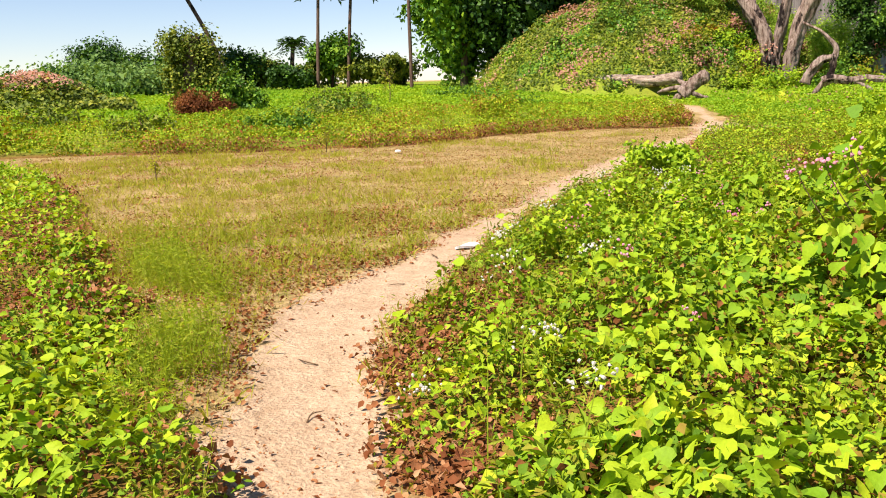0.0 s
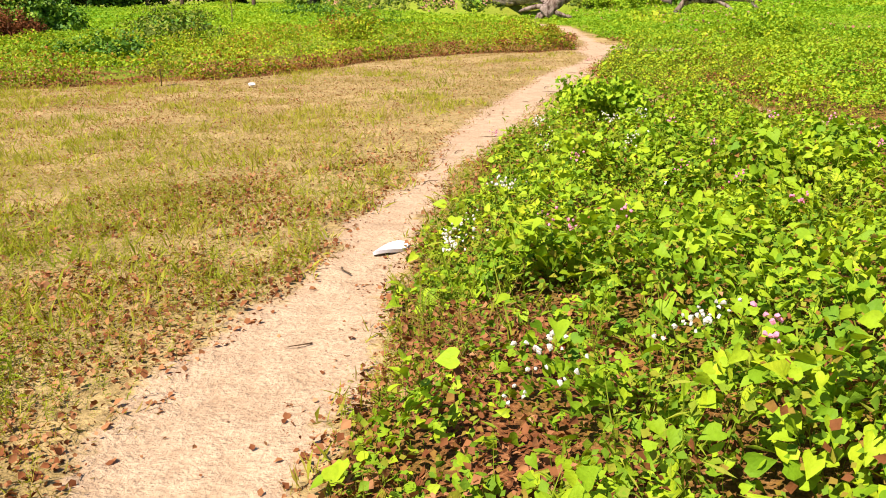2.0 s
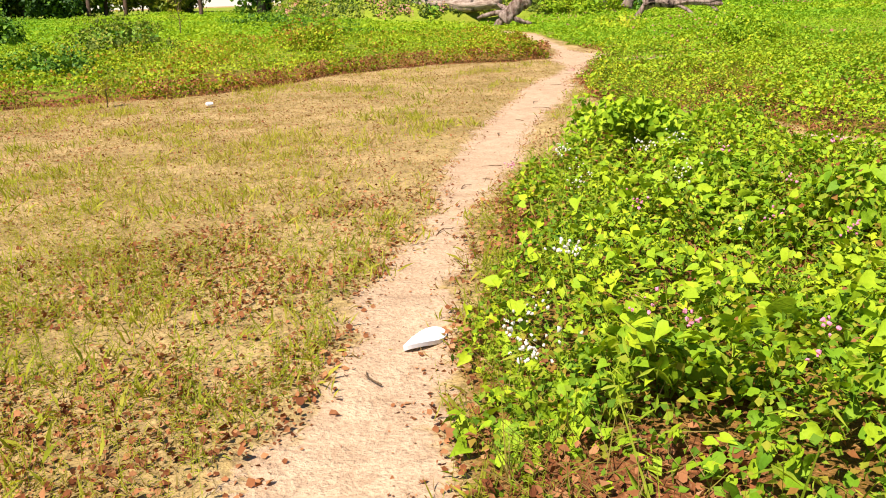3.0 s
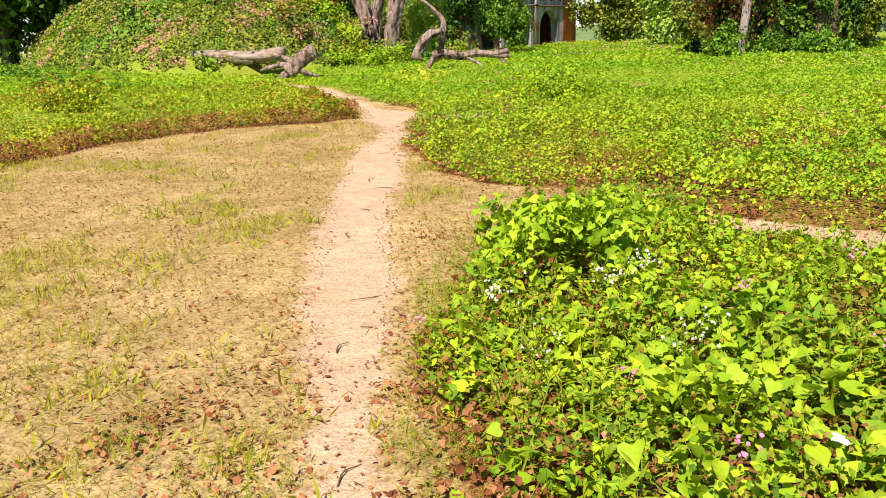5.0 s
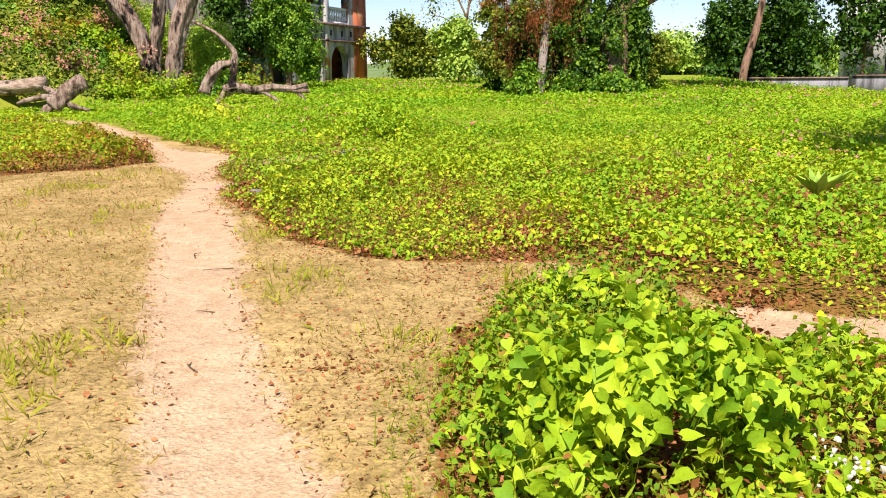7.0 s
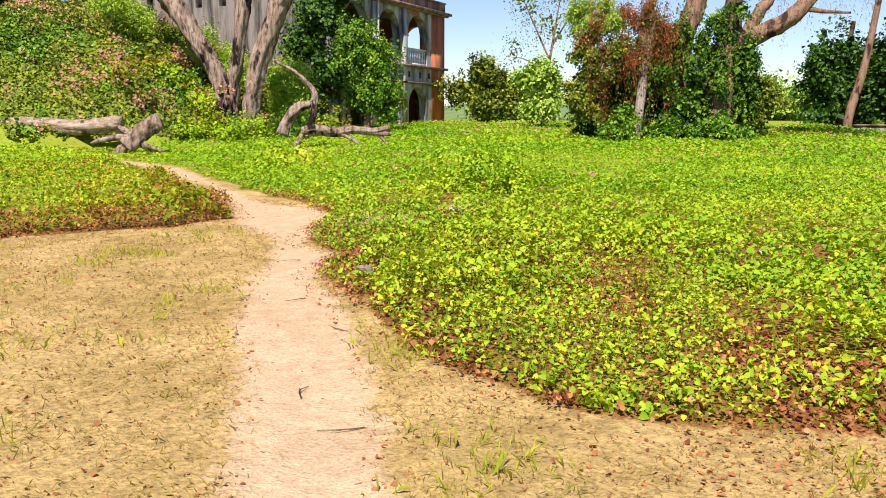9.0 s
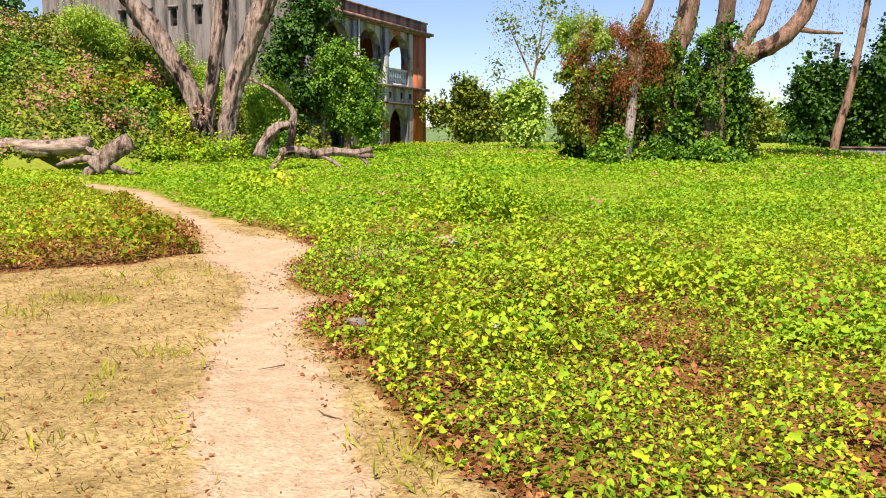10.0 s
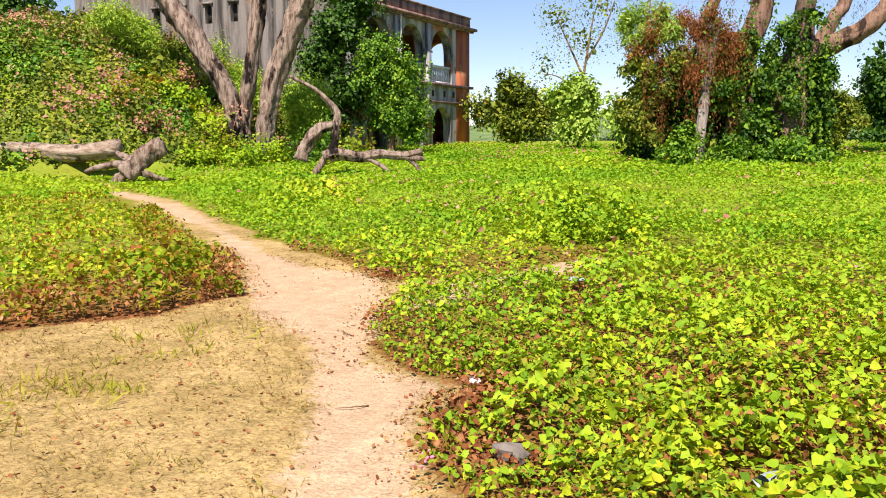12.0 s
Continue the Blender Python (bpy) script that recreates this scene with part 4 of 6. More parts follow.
# ---- dead tree with three trunks ----
dead = thing("dead_tree", 39, 37.2, 0.9, "bare grey dead tree with three leaning trunks on the mound", "tree")
limb("trunk", [(39.0, 37.45, 0.6), (38.85, 37.6, 2.2), (38.8, 37.85, 3.6), (38.5, 39.15, 5.7), (38.15, 40.5, 7.7), (37.7, 42.3, 10.5)], 0.33, 0.43, BARK_GREY, dead, 20, 0.4, seed=1, n=60)
limb("trunk", [(39.5, 37.4, 0.8), (39.4, 37.4, 2.6), (39.55, 37.15, 4.6), (39.95, 36.9, 7.6), (40.1, 36.8, 10.5)], 0.25, 0.30, BARK_GREY, dead, 18, 0.4, seed=2, n=60)
limb("trunk", [(39.35, 36.25, 0.7), (39.35, 36.25, 2.2), (39.7, 36.05, 4.0), (40.3, 35.4, 6.4), (40.7, 35.05, 7.7), (41.4, 34.2, 10.5)], 0.32, 0.43, BARK_GREY, dead, 20, 0.4, seed=3, n=60)

# solid near-black lump in place of the cavity's shade
v, f = tube_arrays(smooth_line([(38.55, 37.35, 1.3), (38.5, 37.3, 1.7), (38.52, 37.45, 2.3)], 10), np.linspace(0.15, 0.06, len(smooth_line([(38.55, 37.35, 1.3), (38.5, 37.3, 1.7), (38.52, 37.45, 2.3)], 10))), 10, 0.3, 4)
put("hollow", mesh_from("hollow", v - np.array(dead.location), f, True), HOLLOW_SHADE, dead, "rotted hollow at the foot, its shade given as near-black colour")

# ---- fallen logs ----
log = thing("fallen_log", 31.5, 38.5, 0.9, "long pale fallen log half sunk in creeper", "log", "fallen logs")
limb("trunk", [(29.8, 42.2, 1.3), (30.9, 40.6, 1.25), (31.6, 39.2, 1.12), (32.3, 37.4, 1.25)], 0.2, 0.30, BARK_LOG, log, 16, 0.35, seed=5)
stump = thing("uprooted_stump", 31.4, 35.8, 0.3, "uprooted grey stump with splayed roots beside the path", "stump")
limb("trunk", [(32.0, 34.95, 1.38), (31.75, 35.4, 1.1), (31.5, 35.8, 0.75), (31.3, 36.1, 0.4)], 0.27, 0.33, BARK_GREY, stump, 16, 0.4, seed=6, n=20)
for k, pts in enumerate(([(31.4, 35.9, 0.75), (31.15, 36.5, 0.75), (30.9, 37.1, 0.62), (30.8, 37.5, 0.5)], [(31.4, 36.0, 0.5), (31.15, 36.4, 0.25), (31.05, 36.6, -0.05)],
                         [(31.5, 35.7, 0.5), (31.7, 35.2, 0.3), (31.9, 34.7, 0.2)], [(31.5, 35.8, 0.8), (31.5, 36.3, 1.0), (31.5, 36.7, 1.15)], [(31.3, 36.0, 0.5), (31.2, 36.2, 0.15), (31.3, 36.1, -0.1)])):
    limb("root", pts, 0.17, 0.06, BARK_GREY, stump, 10, 0.5, seed=20 + k)
log2 = thing("fallen_tree", 35.5, 29.0, 0.6, "fallen grey dead tree with a crooked upright branch", "log", "fallen logs")
limb("trunk", [(35.2, 30.4, 0.9), (35.5, 30.0, 1.05), (35.9, 29.3, 0.92), (36.2, 28.7, 1.02), (36.6, 27.9, 0.95), (36.95, 27.3, 1.1)], 0.24, 0.12, BARK_GREY, log2, 16, 0.45, seed=7)
limb("fork", [(35.6, 30.2, 2.15), (35.6, 30.15, 1.7), (35.5, 30.25, 1.25), (35.1, 30.8, 0.3)], 0.13, 0.11, BARK_GREY, log2, 14, 0.45, seed=8)
limb("root", [(35.6, 30.2, 2.1), (35.4, 30.7, 1.9), (35.15, 31.1, 1.4), (35.0, 31.25, 0.8)], 0.12, 0.25, BARK_GREY, log2, 14, 0.5, seed=9)
limb("branch", [(35.6, 30.2, 1.9), (35.75, 30.15, 2.5), (35.55, 30.65, 3.15), (35.4, 31.1, 3.5), (35.15, 31.8, 3.85)], 0.14, 0.05, BARK_GREY, log2, 14, 0.455, seed=10)
limb("branch", [(36.65, 27.9, 0.95), (36.75, 27.6, 0.75), (36.8, 27.3, 0.4)], 0.12, 0.06, BARK_GREY, log2, 8, 0.3, seed=11)
limb("branch", [(36.5, 28.1, 0.97), (36.75, 27.6, 0.9), (36.9, 27.2, 0.84)], 0.13, 0.07, BARK_GREY, log2, 10, 0.5, seed=13)
limb("branch", [(36.0, 29.1, 0.9), (36.2, 28.6, 0.6), (36.3, 28.3, 0.4)], 0.1, 0.05, BARK_GREY, log2, 8, 0.3, seed=12)

# ---- ruined building ----
BX0, BX1, BY0, BY1, BZ = 50.0, 65.6, 38.6, 60.0, 0.9
house = thing("ruined_mansion", 58, 48, BZ, "two-storey ruined brick mansion with arched verandas and peeling plaster", "building")


def arch_wall(name, u0, u1, z0, z1, holes, thick, to_world, material, parent, label=""):
    """An upright wall from u0 to u1 with arched holes (centre, half width, sill, spring), cut through its thickness."""
    polys = []
    edges = sorted(holes)
    at = u0
    for c, w, sill, spring in edges:
        polys.append([(at, z0), (c - w, z0), (c - w, z1), (at, z1)])
        if sill > z0:
            polys.append([(c - w, z0), (c + w, z0), (c + w, sill), (c - w, sill)])
        seg = 14
        arc = [(c - w * math.cos(math.pi * k / seg), spring + w * math.sin(math.pi * k / seg)) for k in range(seg + 1)]
        for (ua, za), (ub, zb) in zip(arc[:-1], arc[1:]):
            polys.append([(ua, za), (ub, zb), (ub, z1), (ua, z1)])
        at = c + w
    polys.append([(at, z0), (u1, z0), (u1, z1), (at, z1)])
    bm = bmesh.new()
    for poly in polys:
        f = [bm.verts.new(to_world(u, 0.0, z)) for u, z in poly]
        g = [bm.verts.new(to_world(u, thick, z)) for u, z in poly]
        bm.faces.new(f)
        bm.faces.new(g[::-1])
        for k in range(4):
            kn = (k + 1) % 4
            bm.faces.new((f[kn], f[k], g[k], g[kn]))
    bmesh.ops.remove_doubles(bm, verts=bm.verts, dist=1e-4)
    bm.verts.index_update()
    twin = {}
    for f in bm.faces:
        twin.setdefault(frozenset(v.index for v in f.verts), []).append(f)
    bmesh.ops.delete(bm, geom=[f for fs in twin.values() if len(fs) > 1 for f in fs], context="FACES_ONLY")
    bmesh.ops.recalc_face_normals(bm, faces=bm.faces)
    off = Vector(parent.location)
    for v in bm.verts:
        v.co -= off
    return part(name, bm, material, parent, label)


south = lambda u, d, z: (u, BY0 + d, z)
east = lambda u, d, z: (BX1 - d, u, z)
west = lambda u, d, z: (BX0 + d, u, z)
CENTRES = [61.2, 57.05, 52.9]
arch_wall("upper_arcade", BX0, 63.4, 5.2, 9.1, [(c, 1.5, 5.2, 7.2) for c in CENTRES], 0.6, south, PLASTER, house)
arch_wall("lower_arcade", BX0, 63.4, BZ - 0.5, 5.2, [(c, 1.4, BZ - 0.5, 2.3) for c in CENTRES], 0.6, south, PLASTER, house)
joined("corner_pier", [box_arrays(63.4, BY0 - 0.02, BZ - 0.5, BX1, BY0 + 0.62, 9.1)], BRICKWORK, house, "exposed red brick corner pier", False)
arch_wall("end_wall", BY0 + 0.62, BY1, BZ - 0.5, 9.1, [(BY0 + 2.2, 1.1, 5.2, 7.3)], 0.5, east, BRICKWORK, house)
joined("inner_wall", [box_arrays(BX0 + 0.5, BY0 + 3.8, BZ - 0.5, 59.2, BY0 + 4.2, 9.1), box_arrays(59.2, BY0 + 3.8, BZ - 0.5, 65.1, BY0 + 4.2, 5.2)], OLD_WALL, house, "", False)
WIN = [(c, 0.27, 8.5, 9.35) for c in (44.8, 46.7, 48.65, 50.7, 52.8)]
arch_wall("west_wall", BY0 + 0.62, BY1, BZ - 0.5, 11.5, WIN, 0.5, west, OLD_WALL, house, "grey streaked plaster wall with small windows")
for c, w, sill, spring in WIN:
    joined("window", [box_arrays(BX0 + 0.3, c - w, sill, BX0 + 0.36, c + w, spring + w)], DARK_WOOD, house, "dark recessed window", False)
    joined("window_hood", [box_arrays(BX0 - 0.12, c - w - 0.12, spring + w, BX0 - 0.003, c + w + 0.12, spring + w + 0.14)], OLD_WALL, house, "", False)
joined("floor_slab", [box_arrays(BX0 + 0.5, BY0 + 0.6, 4.95, BX1 - 0.5, BY0 + 3.8, 5.19)], OLD_WALL, house, "", False)
joined("roof", [box_arrays(BX0 + 0.5, BY0 + 0.31, 9.1, BX1, BY1, 9.3)], PARAPET, house, "", False)
joined("cornice", [box_arrays(BX0 - 0.1, BY0 - 0.45, 9.1, BX1 + 0.45, BY0 + 0.3, 9.28), box_arrays(BX0 - 0.1, BY0 - 0.25, 8.98, BX1 + 0.25, BY0 - 0.03, 9.098)], PARAPET, house, "projecting stained cornice", False)
joined("parapet", [box_arrays(BX0, BY0 - 0.05, 9.284, BX1 + 0.05, BY0 + 0.3, 9.95), box_arrays(BX0, BY0 - 0.12, 9.954, BX1 + 0.12, BY0 + 0.36, 10.05)], PARAPET, house, "dark stained parapet", False)
joined("string_course", [box_arrays(BX0, BY0 - 0.25, 5.05, BX1 + 0.2, BY0 - 0.024, 5.22)], PARAPET, house, "", False)
joined("string_course", [box_arrays(BX0, BY0 - 0.16, 3.92, BX1 + 0.12, BY0 - 0.024, 4.05)], PARAPET, house, "", False)
for c in (59.1, 55.0, 50.9):
    joined("pilaster", [box_arrays(c - 0.28, BY0 - 0.16, BZ - 0.4, c + 0.28, BY0 - 0.003, 8.95)], PLASTER, house, "streaked plaster pilaster", False)
for c in CENTRES:
    rail = joined("balustrade", [box_arrays(c - 1.5, BY0 + 0.08, 6.25, c + 1.5, BY0 + 0.3, 6.4), box_arrays(c - 1.5, BY0 + 0.08, 5.24, c + 1.5, BY0 + 0.3, 5.36)], WHITEWASH, house, "weathered white balustrade", False)
    for k in range(11):
        u = c - 1.36 + 0.272 * k
        v, f = tube_arrays([(u, BY0 + 0.19, 5.36), (u, BY0 + 0.19, 5.6), (u, BY0 + 0.19, 5.85), (u, BY0 + 0.19, 6.25)], [0.05, 0.085, 0.05, 0.07], 6)
        put("baluster", mesh_from("baluster", v - np.array(house.location), f, True), WHITEWASH, rail)
    for u in (c - 1.72, c + 1.5):
        joined("arch_moulding", [box_arrays(u, BY0 - 0.09, 7.12, u + 0.22, BY0 - 0.003, 7.26)], PLASTER, house, "", False)
# no holes are cut: near-black plates stand for the shade inside the vents
for u in (57.9, 59.9, 61.6, 63.0):
    joined("vent_hole", [box_arrays(u - 0.15, BY0 - 0.012, 4.35, u + 0.15, BY0 - 0.002, 4.75)], HOLLOW_SHADE, house, "small vent opening shown by a flat near-black plate", False)
limb("drain_pipe", [(55.2, BY0 - 0.25, 5.3), (55.2, BY0 - 0.25, 7.0), (55.2, BY0 - 0.25, 9.0)], 0.07, 0.07, PIPE, house, 8, 0.0, "pale vertical drain pipe")

# ---- trees ----
def tree(name, x, y, label, limbs, blobs, clumps, per, spread, size, leaf, wood, category="tree", shape=DIAMOND, droop=0.3, group="", hollow=0.55):
    z = float(ground_z(x, y))
    t = thing(name, x, y, z, label, category, group)
    for k, (pts, r0, r1) in enumerate(limbs):
        limb("trunk" if k == 0 else "limb", pts, r0, r1, wood, t, 9, 0.2, seed=k + int(x * 10))
    crown("crown", blobs, clumps, per, spread, size, leaf, t, shape, droop, hollow=hollow)
    return t


tree("leafy_tree", 47.6, 34.8, "dense glossy green tree hiding the mansion's arcade", [([(47.7, 34.8, 0.4), (47.7, 34.8, 2.2), (47.6, 35.2, 5)], 0.22, 0.1), ([(47.7, 34.7, 1.6), (48.2, 33.9, 3.2)], 0.12, 0.05), ([(47.3, 35.6, 0.4), (47.2, 35.9, 3.5)], 0.14, 0.07)],
     [(47.9, 34.5, 4.7, 1.2, 1.2, 1.2), (47.5, 35.4, 5.8, 1.1, 1.1, 1.0), (48.0, 34.0, 3.1, 1.0, 1.0, 0.9), (47.6, 34.7, 3.0, 1.0, 1.1, 1.0), (48.1, 33.8, 2.1, 0.8, 0.7, 0.7), (47.3, 35.9, 4.4, 0.9, 0.9, 1.0)], 480, 34, 0.15, 0.14, TREE_MID, BARK_BROWN, droop=0.7)
tree("dark_tree", 46.6, 37.2, "dark-leaved tree against the mansion's wall", [([(46.6, 37.2, 0.4), (46.7, 37.1, 4), (46.9, 37.0, 8)], 0.22, 0.1)],
     [(46.7, 37.3, 7.0, 1.3, 1.4, 1.5), (47.3, 36.6, 8.4, 1.2, 1.2, 1.2), (46.3, 38.0, 5.5, 1.1, 1.1, 1.2), (46.7, 36.8, 3.9, 1.1, 1.1, 1.0), (46.4, 37.9, 2.4, 1.2, 1.3, 1.1)], 330, 32, 0.18, 0.17, TREE_DARK, BARK_DARK)
def ragged(x, y, z, rx, ry, rz, n, seed):
    """Uneven clumps that together fill a rough outline."""
    r = np.random.default_rng(seed)
    out = []
    for _ in range(n):
        d = r.normal(size=3)
        d = d / np.linalg.norm(d) * (0.35 + 0.6 * r.random())
        s = 0.22 + 0.26 * r.random()
        out.append((x + d[0] * rx, y + d[1] * ry, z + d[2] * rz, s * rx, s * ry, s * rz))
    return out


tree("bush", 64.6, 34.6, "rounded olive-green bush beside the ruined mansion", [([(64.6, 34.6, 1.0), (64.7, 34.5, 2.5)], 0.12, 0.05)],
     ragged(64.6, 34.5, 3.2, 2.4, 2.9, 2.2, 15, 4), 300, 30, 0.24, 0.22, TREE_OLIVE, TWIG, "bush")
tree("pale_shrub", 58.6, 28.2, "pale green drooping shrub at the field's edge", [([(58.6, 28.2, 1.0), (58.5, 28.3, 3.0)], 0.12, 0.06)],
     ragged(58.5, 28.6, 3.1, 1.6, 2.0, 2.0, 13, 8), 230, 28, 0.22, 0.2, TREE_PALE, TWIG, "shrub", droop=0.9)
tree("sparse_tree", 64.5, 30.2, "thin sparse tree with open twiggy crown", [([(64.4, 30.0, 1.0), (64.5, 30.0, 4.0), (65.0, 29.8, 6.6), (65.2, 29.4, 9.5)], 0.16, 0.05), ([(64.8, 29.9, 5.6), (64.6, 31.0, 8.0), (64.4, 31.8, 9.8)], 0.08, 0.03),
     ([(65.0, 29.8, 6.6), (65.6, 28.8, 8.6), (66.0, 28.2, 10.5)], 0.08, 0.03), ([(64.5, 30.0, 4.6), (64.0, 31.4, 5.6), (63.8, 32.4, 5.8)], 0.06, 0.02)],
     [(64.5, 31.6, 9.6, 1.3, 1.3, 1.2), (65.8, 29.0, 10.4, 1.6, 1.6, 1.4), (64.0, 32.3, 6.3, 1.0, 1.0, 1.2), (65.0, 30.0, 8.0, 1.4, 1.8, 1.5)], 150, 12, 0.4, 0.12, TREE_OLIVE, TWIG)

for x, y, z, rx, rz, k in ((43.5, 43.0, 4.6, 2.4, 2.2, 31), (41.0, 39.6, 4.0, 1.7, 1.9, 32), (38.2, 43.4, 6.0, 2.0, 1.5, 33), (42.8, 36.6, 2.8, 1.5, 1.6, 34)):
    tree("feathery_shrub", x, y, "feathery pale green thorn shrub on the overgrown mound", [([(x, y, float(ground_z(x, y)) - 0.1), (x + 0.1, y, z - 0.6), (x, y + 0.1, z + 0.5)], 0.09, 0.04)],
         ragged(x, y, z, rx, rx, rz, 14, k), 230, 34, 0.2, 0.15, FEATHER, TWIG, "shrub", SLIM, 0.5, "feathery shrubs")
tree("shade_tree", 18.4, -2.6, "broad green tree shading the creeper field", [([(18.4, -2.6, -0.2), (18.2, -2.0, 3.0), (18.1, 0.0, 6.0), (18.2, 2.4, 8.6)], 0.3, 0.12), ([(18.2, -1.6, 4.0), (20.5, 0.5, 7.5)], 0.14, 0.06)],
     ragged(18.6, 2.6, 9.3, 4.4, 3.8, 1.5, 16, 51), 420, 26, 0.34, 0.24, TREE_MID, BARK_BROWN)

# ---- big tree hung with creeper ----
big = thing("banyan_tree", 45, 16.2, 0.5, "huge old tree draped in green and withered brown creeper", "tree")
limb("trunk", [(46.6, 15.7, 0.2), (46.9, 15.8, 2.7), (47.3, 15.5, 4.3), (47.6, 15.1, 5.3)], 0.85, 0.62, BARK_BROWN, big, 20, 0.4, seed=31, n=24)
limb("limb", [(47.4, 15.4, 4.8), (48.05, 14.2, 5.35), (48.6, 13.25, 5.9), (49.0, 12.5, 6.7), (49.4, 12.05, 7.6), (50.4, 11.2, 11.0)], 0.45, 0.26, BARK_BROWN, big, 16, 0.35, seed=32, n=26)
limb("limb", [(48.95, 12.6, 6.45), (49.3, 11.7, 6.3), (49.8, 10.6, 6.25)], 0.16, 0.05, BARK_BROWN, big, 8, 0.2, seed=33)
limb("limb", [(47.5, 15.3, 4.9), (47.65, 15.4, 6.2), (47.8, 15.35, 7.3), (48.4, 15.2, 11.5)], 0.42, 0.3, BARK_DARK, big, 16, 0.35, seed=34, n=24)
limb("limb", [(47.7, 14.9, 5.1), (48.15, 14.3, 6.3), (48.5, 13.85, 7.3), (49.3, 13.2, 11.0)], 0.3, 0.2, BARK_BROWN, big, 14, 0.35, seed=37, n=22)
limb("trunk", [(46.3, 17.8, 0.3), (46.9, 17.55, 3.7), (47.1, 17.5, 5.0), (47.45, 17.15, 6.4), (47.8, 16.9, 8.1), (48.4, 16.6, 11.5)], 0.5, 0.32, BARK_BROWN, big, 16, 0.35, seed=35, n=26)
limb("trunk", [(46.3, 19.1, 0.3), (46.8, 19.05, 4.0), (46.9, 19.3, 6.0), (47.5, 18.7, 7.9), (48.2, 18.2, 11.0)], 0.3, 0.16, BARK_BROWN, big, 14, 0.35, seed=36, n=24)


def clumps_at(points, r, tall, n, seed):
    """Ragged clumps round several places."""
    return [c_ for k_, (x_, y_, z_) in enumerate(points) for c_ in ragged(x_, y_, z_, r, r, tall, n, seed + k_)]


# dark leaf mass added behind the trunks to stand for the shade there
crown("shade_foliage", [(47.4, 20.2, 2.4, 1.1, 1.3, 2.2), (48.4, 17.6, 2.2, 1.2, 1.5, 2.2), (48.9, 15.4, 2.0, 1.1, 1.2, 2.0), (46.6, 21.4, 1.9, 1.0, 1.0, 1.7), (47.8, 18.9, 4.2, 1.0, 1.2, 1.4)], 520, 30, 0.2, 0.2, TREE_DARK, big, DIAMOND, 0.5, "dark foliage added between the trunks, shade put into its colour", 0.3)
crown("hanging_creeper", clumps_at([(44.9, 18.0, 2.9), (45.4, 17.0, 3.1), (45.9, 15.9, 3.1), (46.1, 16.1, 4.8), (46.5, 14.8, 3.6), (45.5, 16.4, 2.0), (45.0, 17.5, 1.7), (46.8, 14.6, 1.9), (45.7, 17.5, 4.7), (45.4, 18.2, 3.9), (46.5, 15.5, 5.6), (46.8, 14.5, 4.6)], 0.75, 1.2, 7, 60), 470, 30, 0.11, 0.12, CURTAIN, big, DIAMOND, 1.0, "green creeper leaves hanging on the trunks", 0.7)
crown("skirt", clumps_at([(44.5, 16.1, 1.0), (44.0, 17.0, 0.8), (44.9, 15.1, 0.9)], 1.0, 0.8, 7, 80), 200, 32, 0.13, 0.12, TREE_MID, big, DIAMOND, 0.8, "bright creeper round the foot")
crown("pale_crown", clumps_at([(44.2, 20.6, 6.5), (43.8, 21.3, 5.8), (44.4, 20.0, 5.7)], 0.9, 0.9, 8, 90), 210, 32, 0.14, 0.12, TREE_PALE, big, SLIM, 0.7)
crown("olive_crown", clumps_at([(43.7, 21.2, 4.3), (43.85, 20.5, 3.4), (43.35, 21.4, 2.7), (44.2, 20.1, 4.6), (43.6, 20.7, 1.9), (47.8, 14.1, 2.8), (47.6, 14.2, 1.6), (47.9, 13.75, 2.3)], 0.75, 0.95, 6, 100), 330, 28, 0.13, 0.12, TREE_OLIVE, big, DIAMOND, 0.8)
crown("withered_creeper", clumps_at([(43.8, 20.8, 4.9), (44.9, 19.0, 6.2), (45.2, 18.1, 5.5), (44.3, 19.5, 3.7), (44.8, 18.7, 4.6), (44.5, 19.9, 6.2)], 0.7, 0.8, 5, 120), 230, 30, 0.18, 0.13, RUST_VINE, big, SLIM, 1.6, "withered rust-brown creeper")
k = 260
st = np.stack([43.6 + 2.0 * rng.random(k), 14.0 + 7.2 * rng.random(k), np.zeros(k)], -1)
st[:, 0] = 45.7 - 0.32 * (st[:, 1] - 16.0) + rng.normal(size=k) * 0.55
st[:, 2] = 3.6 + 3.6 * rng.random(k)
strands("trailing_creeper", st[:150], 0.8 + 3.2 * rng.random(150), 0.10, 0.11, CURTAIN, big, "trailing green creeper strands")
dry = st[150:].copy()
dry[:, 1] = 17.2 + 3.6 * rng.random(110)
dry[:, 0] = 45.0 - 0.36 * (dry[:, 1] - 16.5) + rng.normal(size=110) * 0.4
tagged(strands("withered_tangle", dry, 0.8 + 2.8 * rng.random(110), 0.06, 0.14, RUST_VINE, big, "dry brown hanging strands", shape=NEEDLE), kind="stuff")
k = 90
tw = np.stack([48.2 + 1.6 * rng.random(k), 9.6 + 5.4 * rng.random(k), 6.4 + 2.2 * rng.random(k)], -1)
tagged(strands("twig_tangle", tw, 0.5 + 1.3 * rng.random(k), 0.08, 0.11, BARK_DARK, big, "thin dark hanging twigs", 0.5, NEEDLE), kind="stuff")
crown("upper_crown", [(50.5, 16.5, 13.5, 3.4, 5.0, 1.8), (51.0, 10.5, 13.0, 3.2, 4.0, 1.6), (50.5, 20.5, 12.5, 3.0, 3.2, 1.6)], 260, 26, 0.4, 0.3, TREE_MID, big, DIAMOND, 0.4)
pole = thing("bare_trunk", 44.3, 18.8, 0.5, "pale bare leaning tree trunk beside the banyan", "tree trunk")
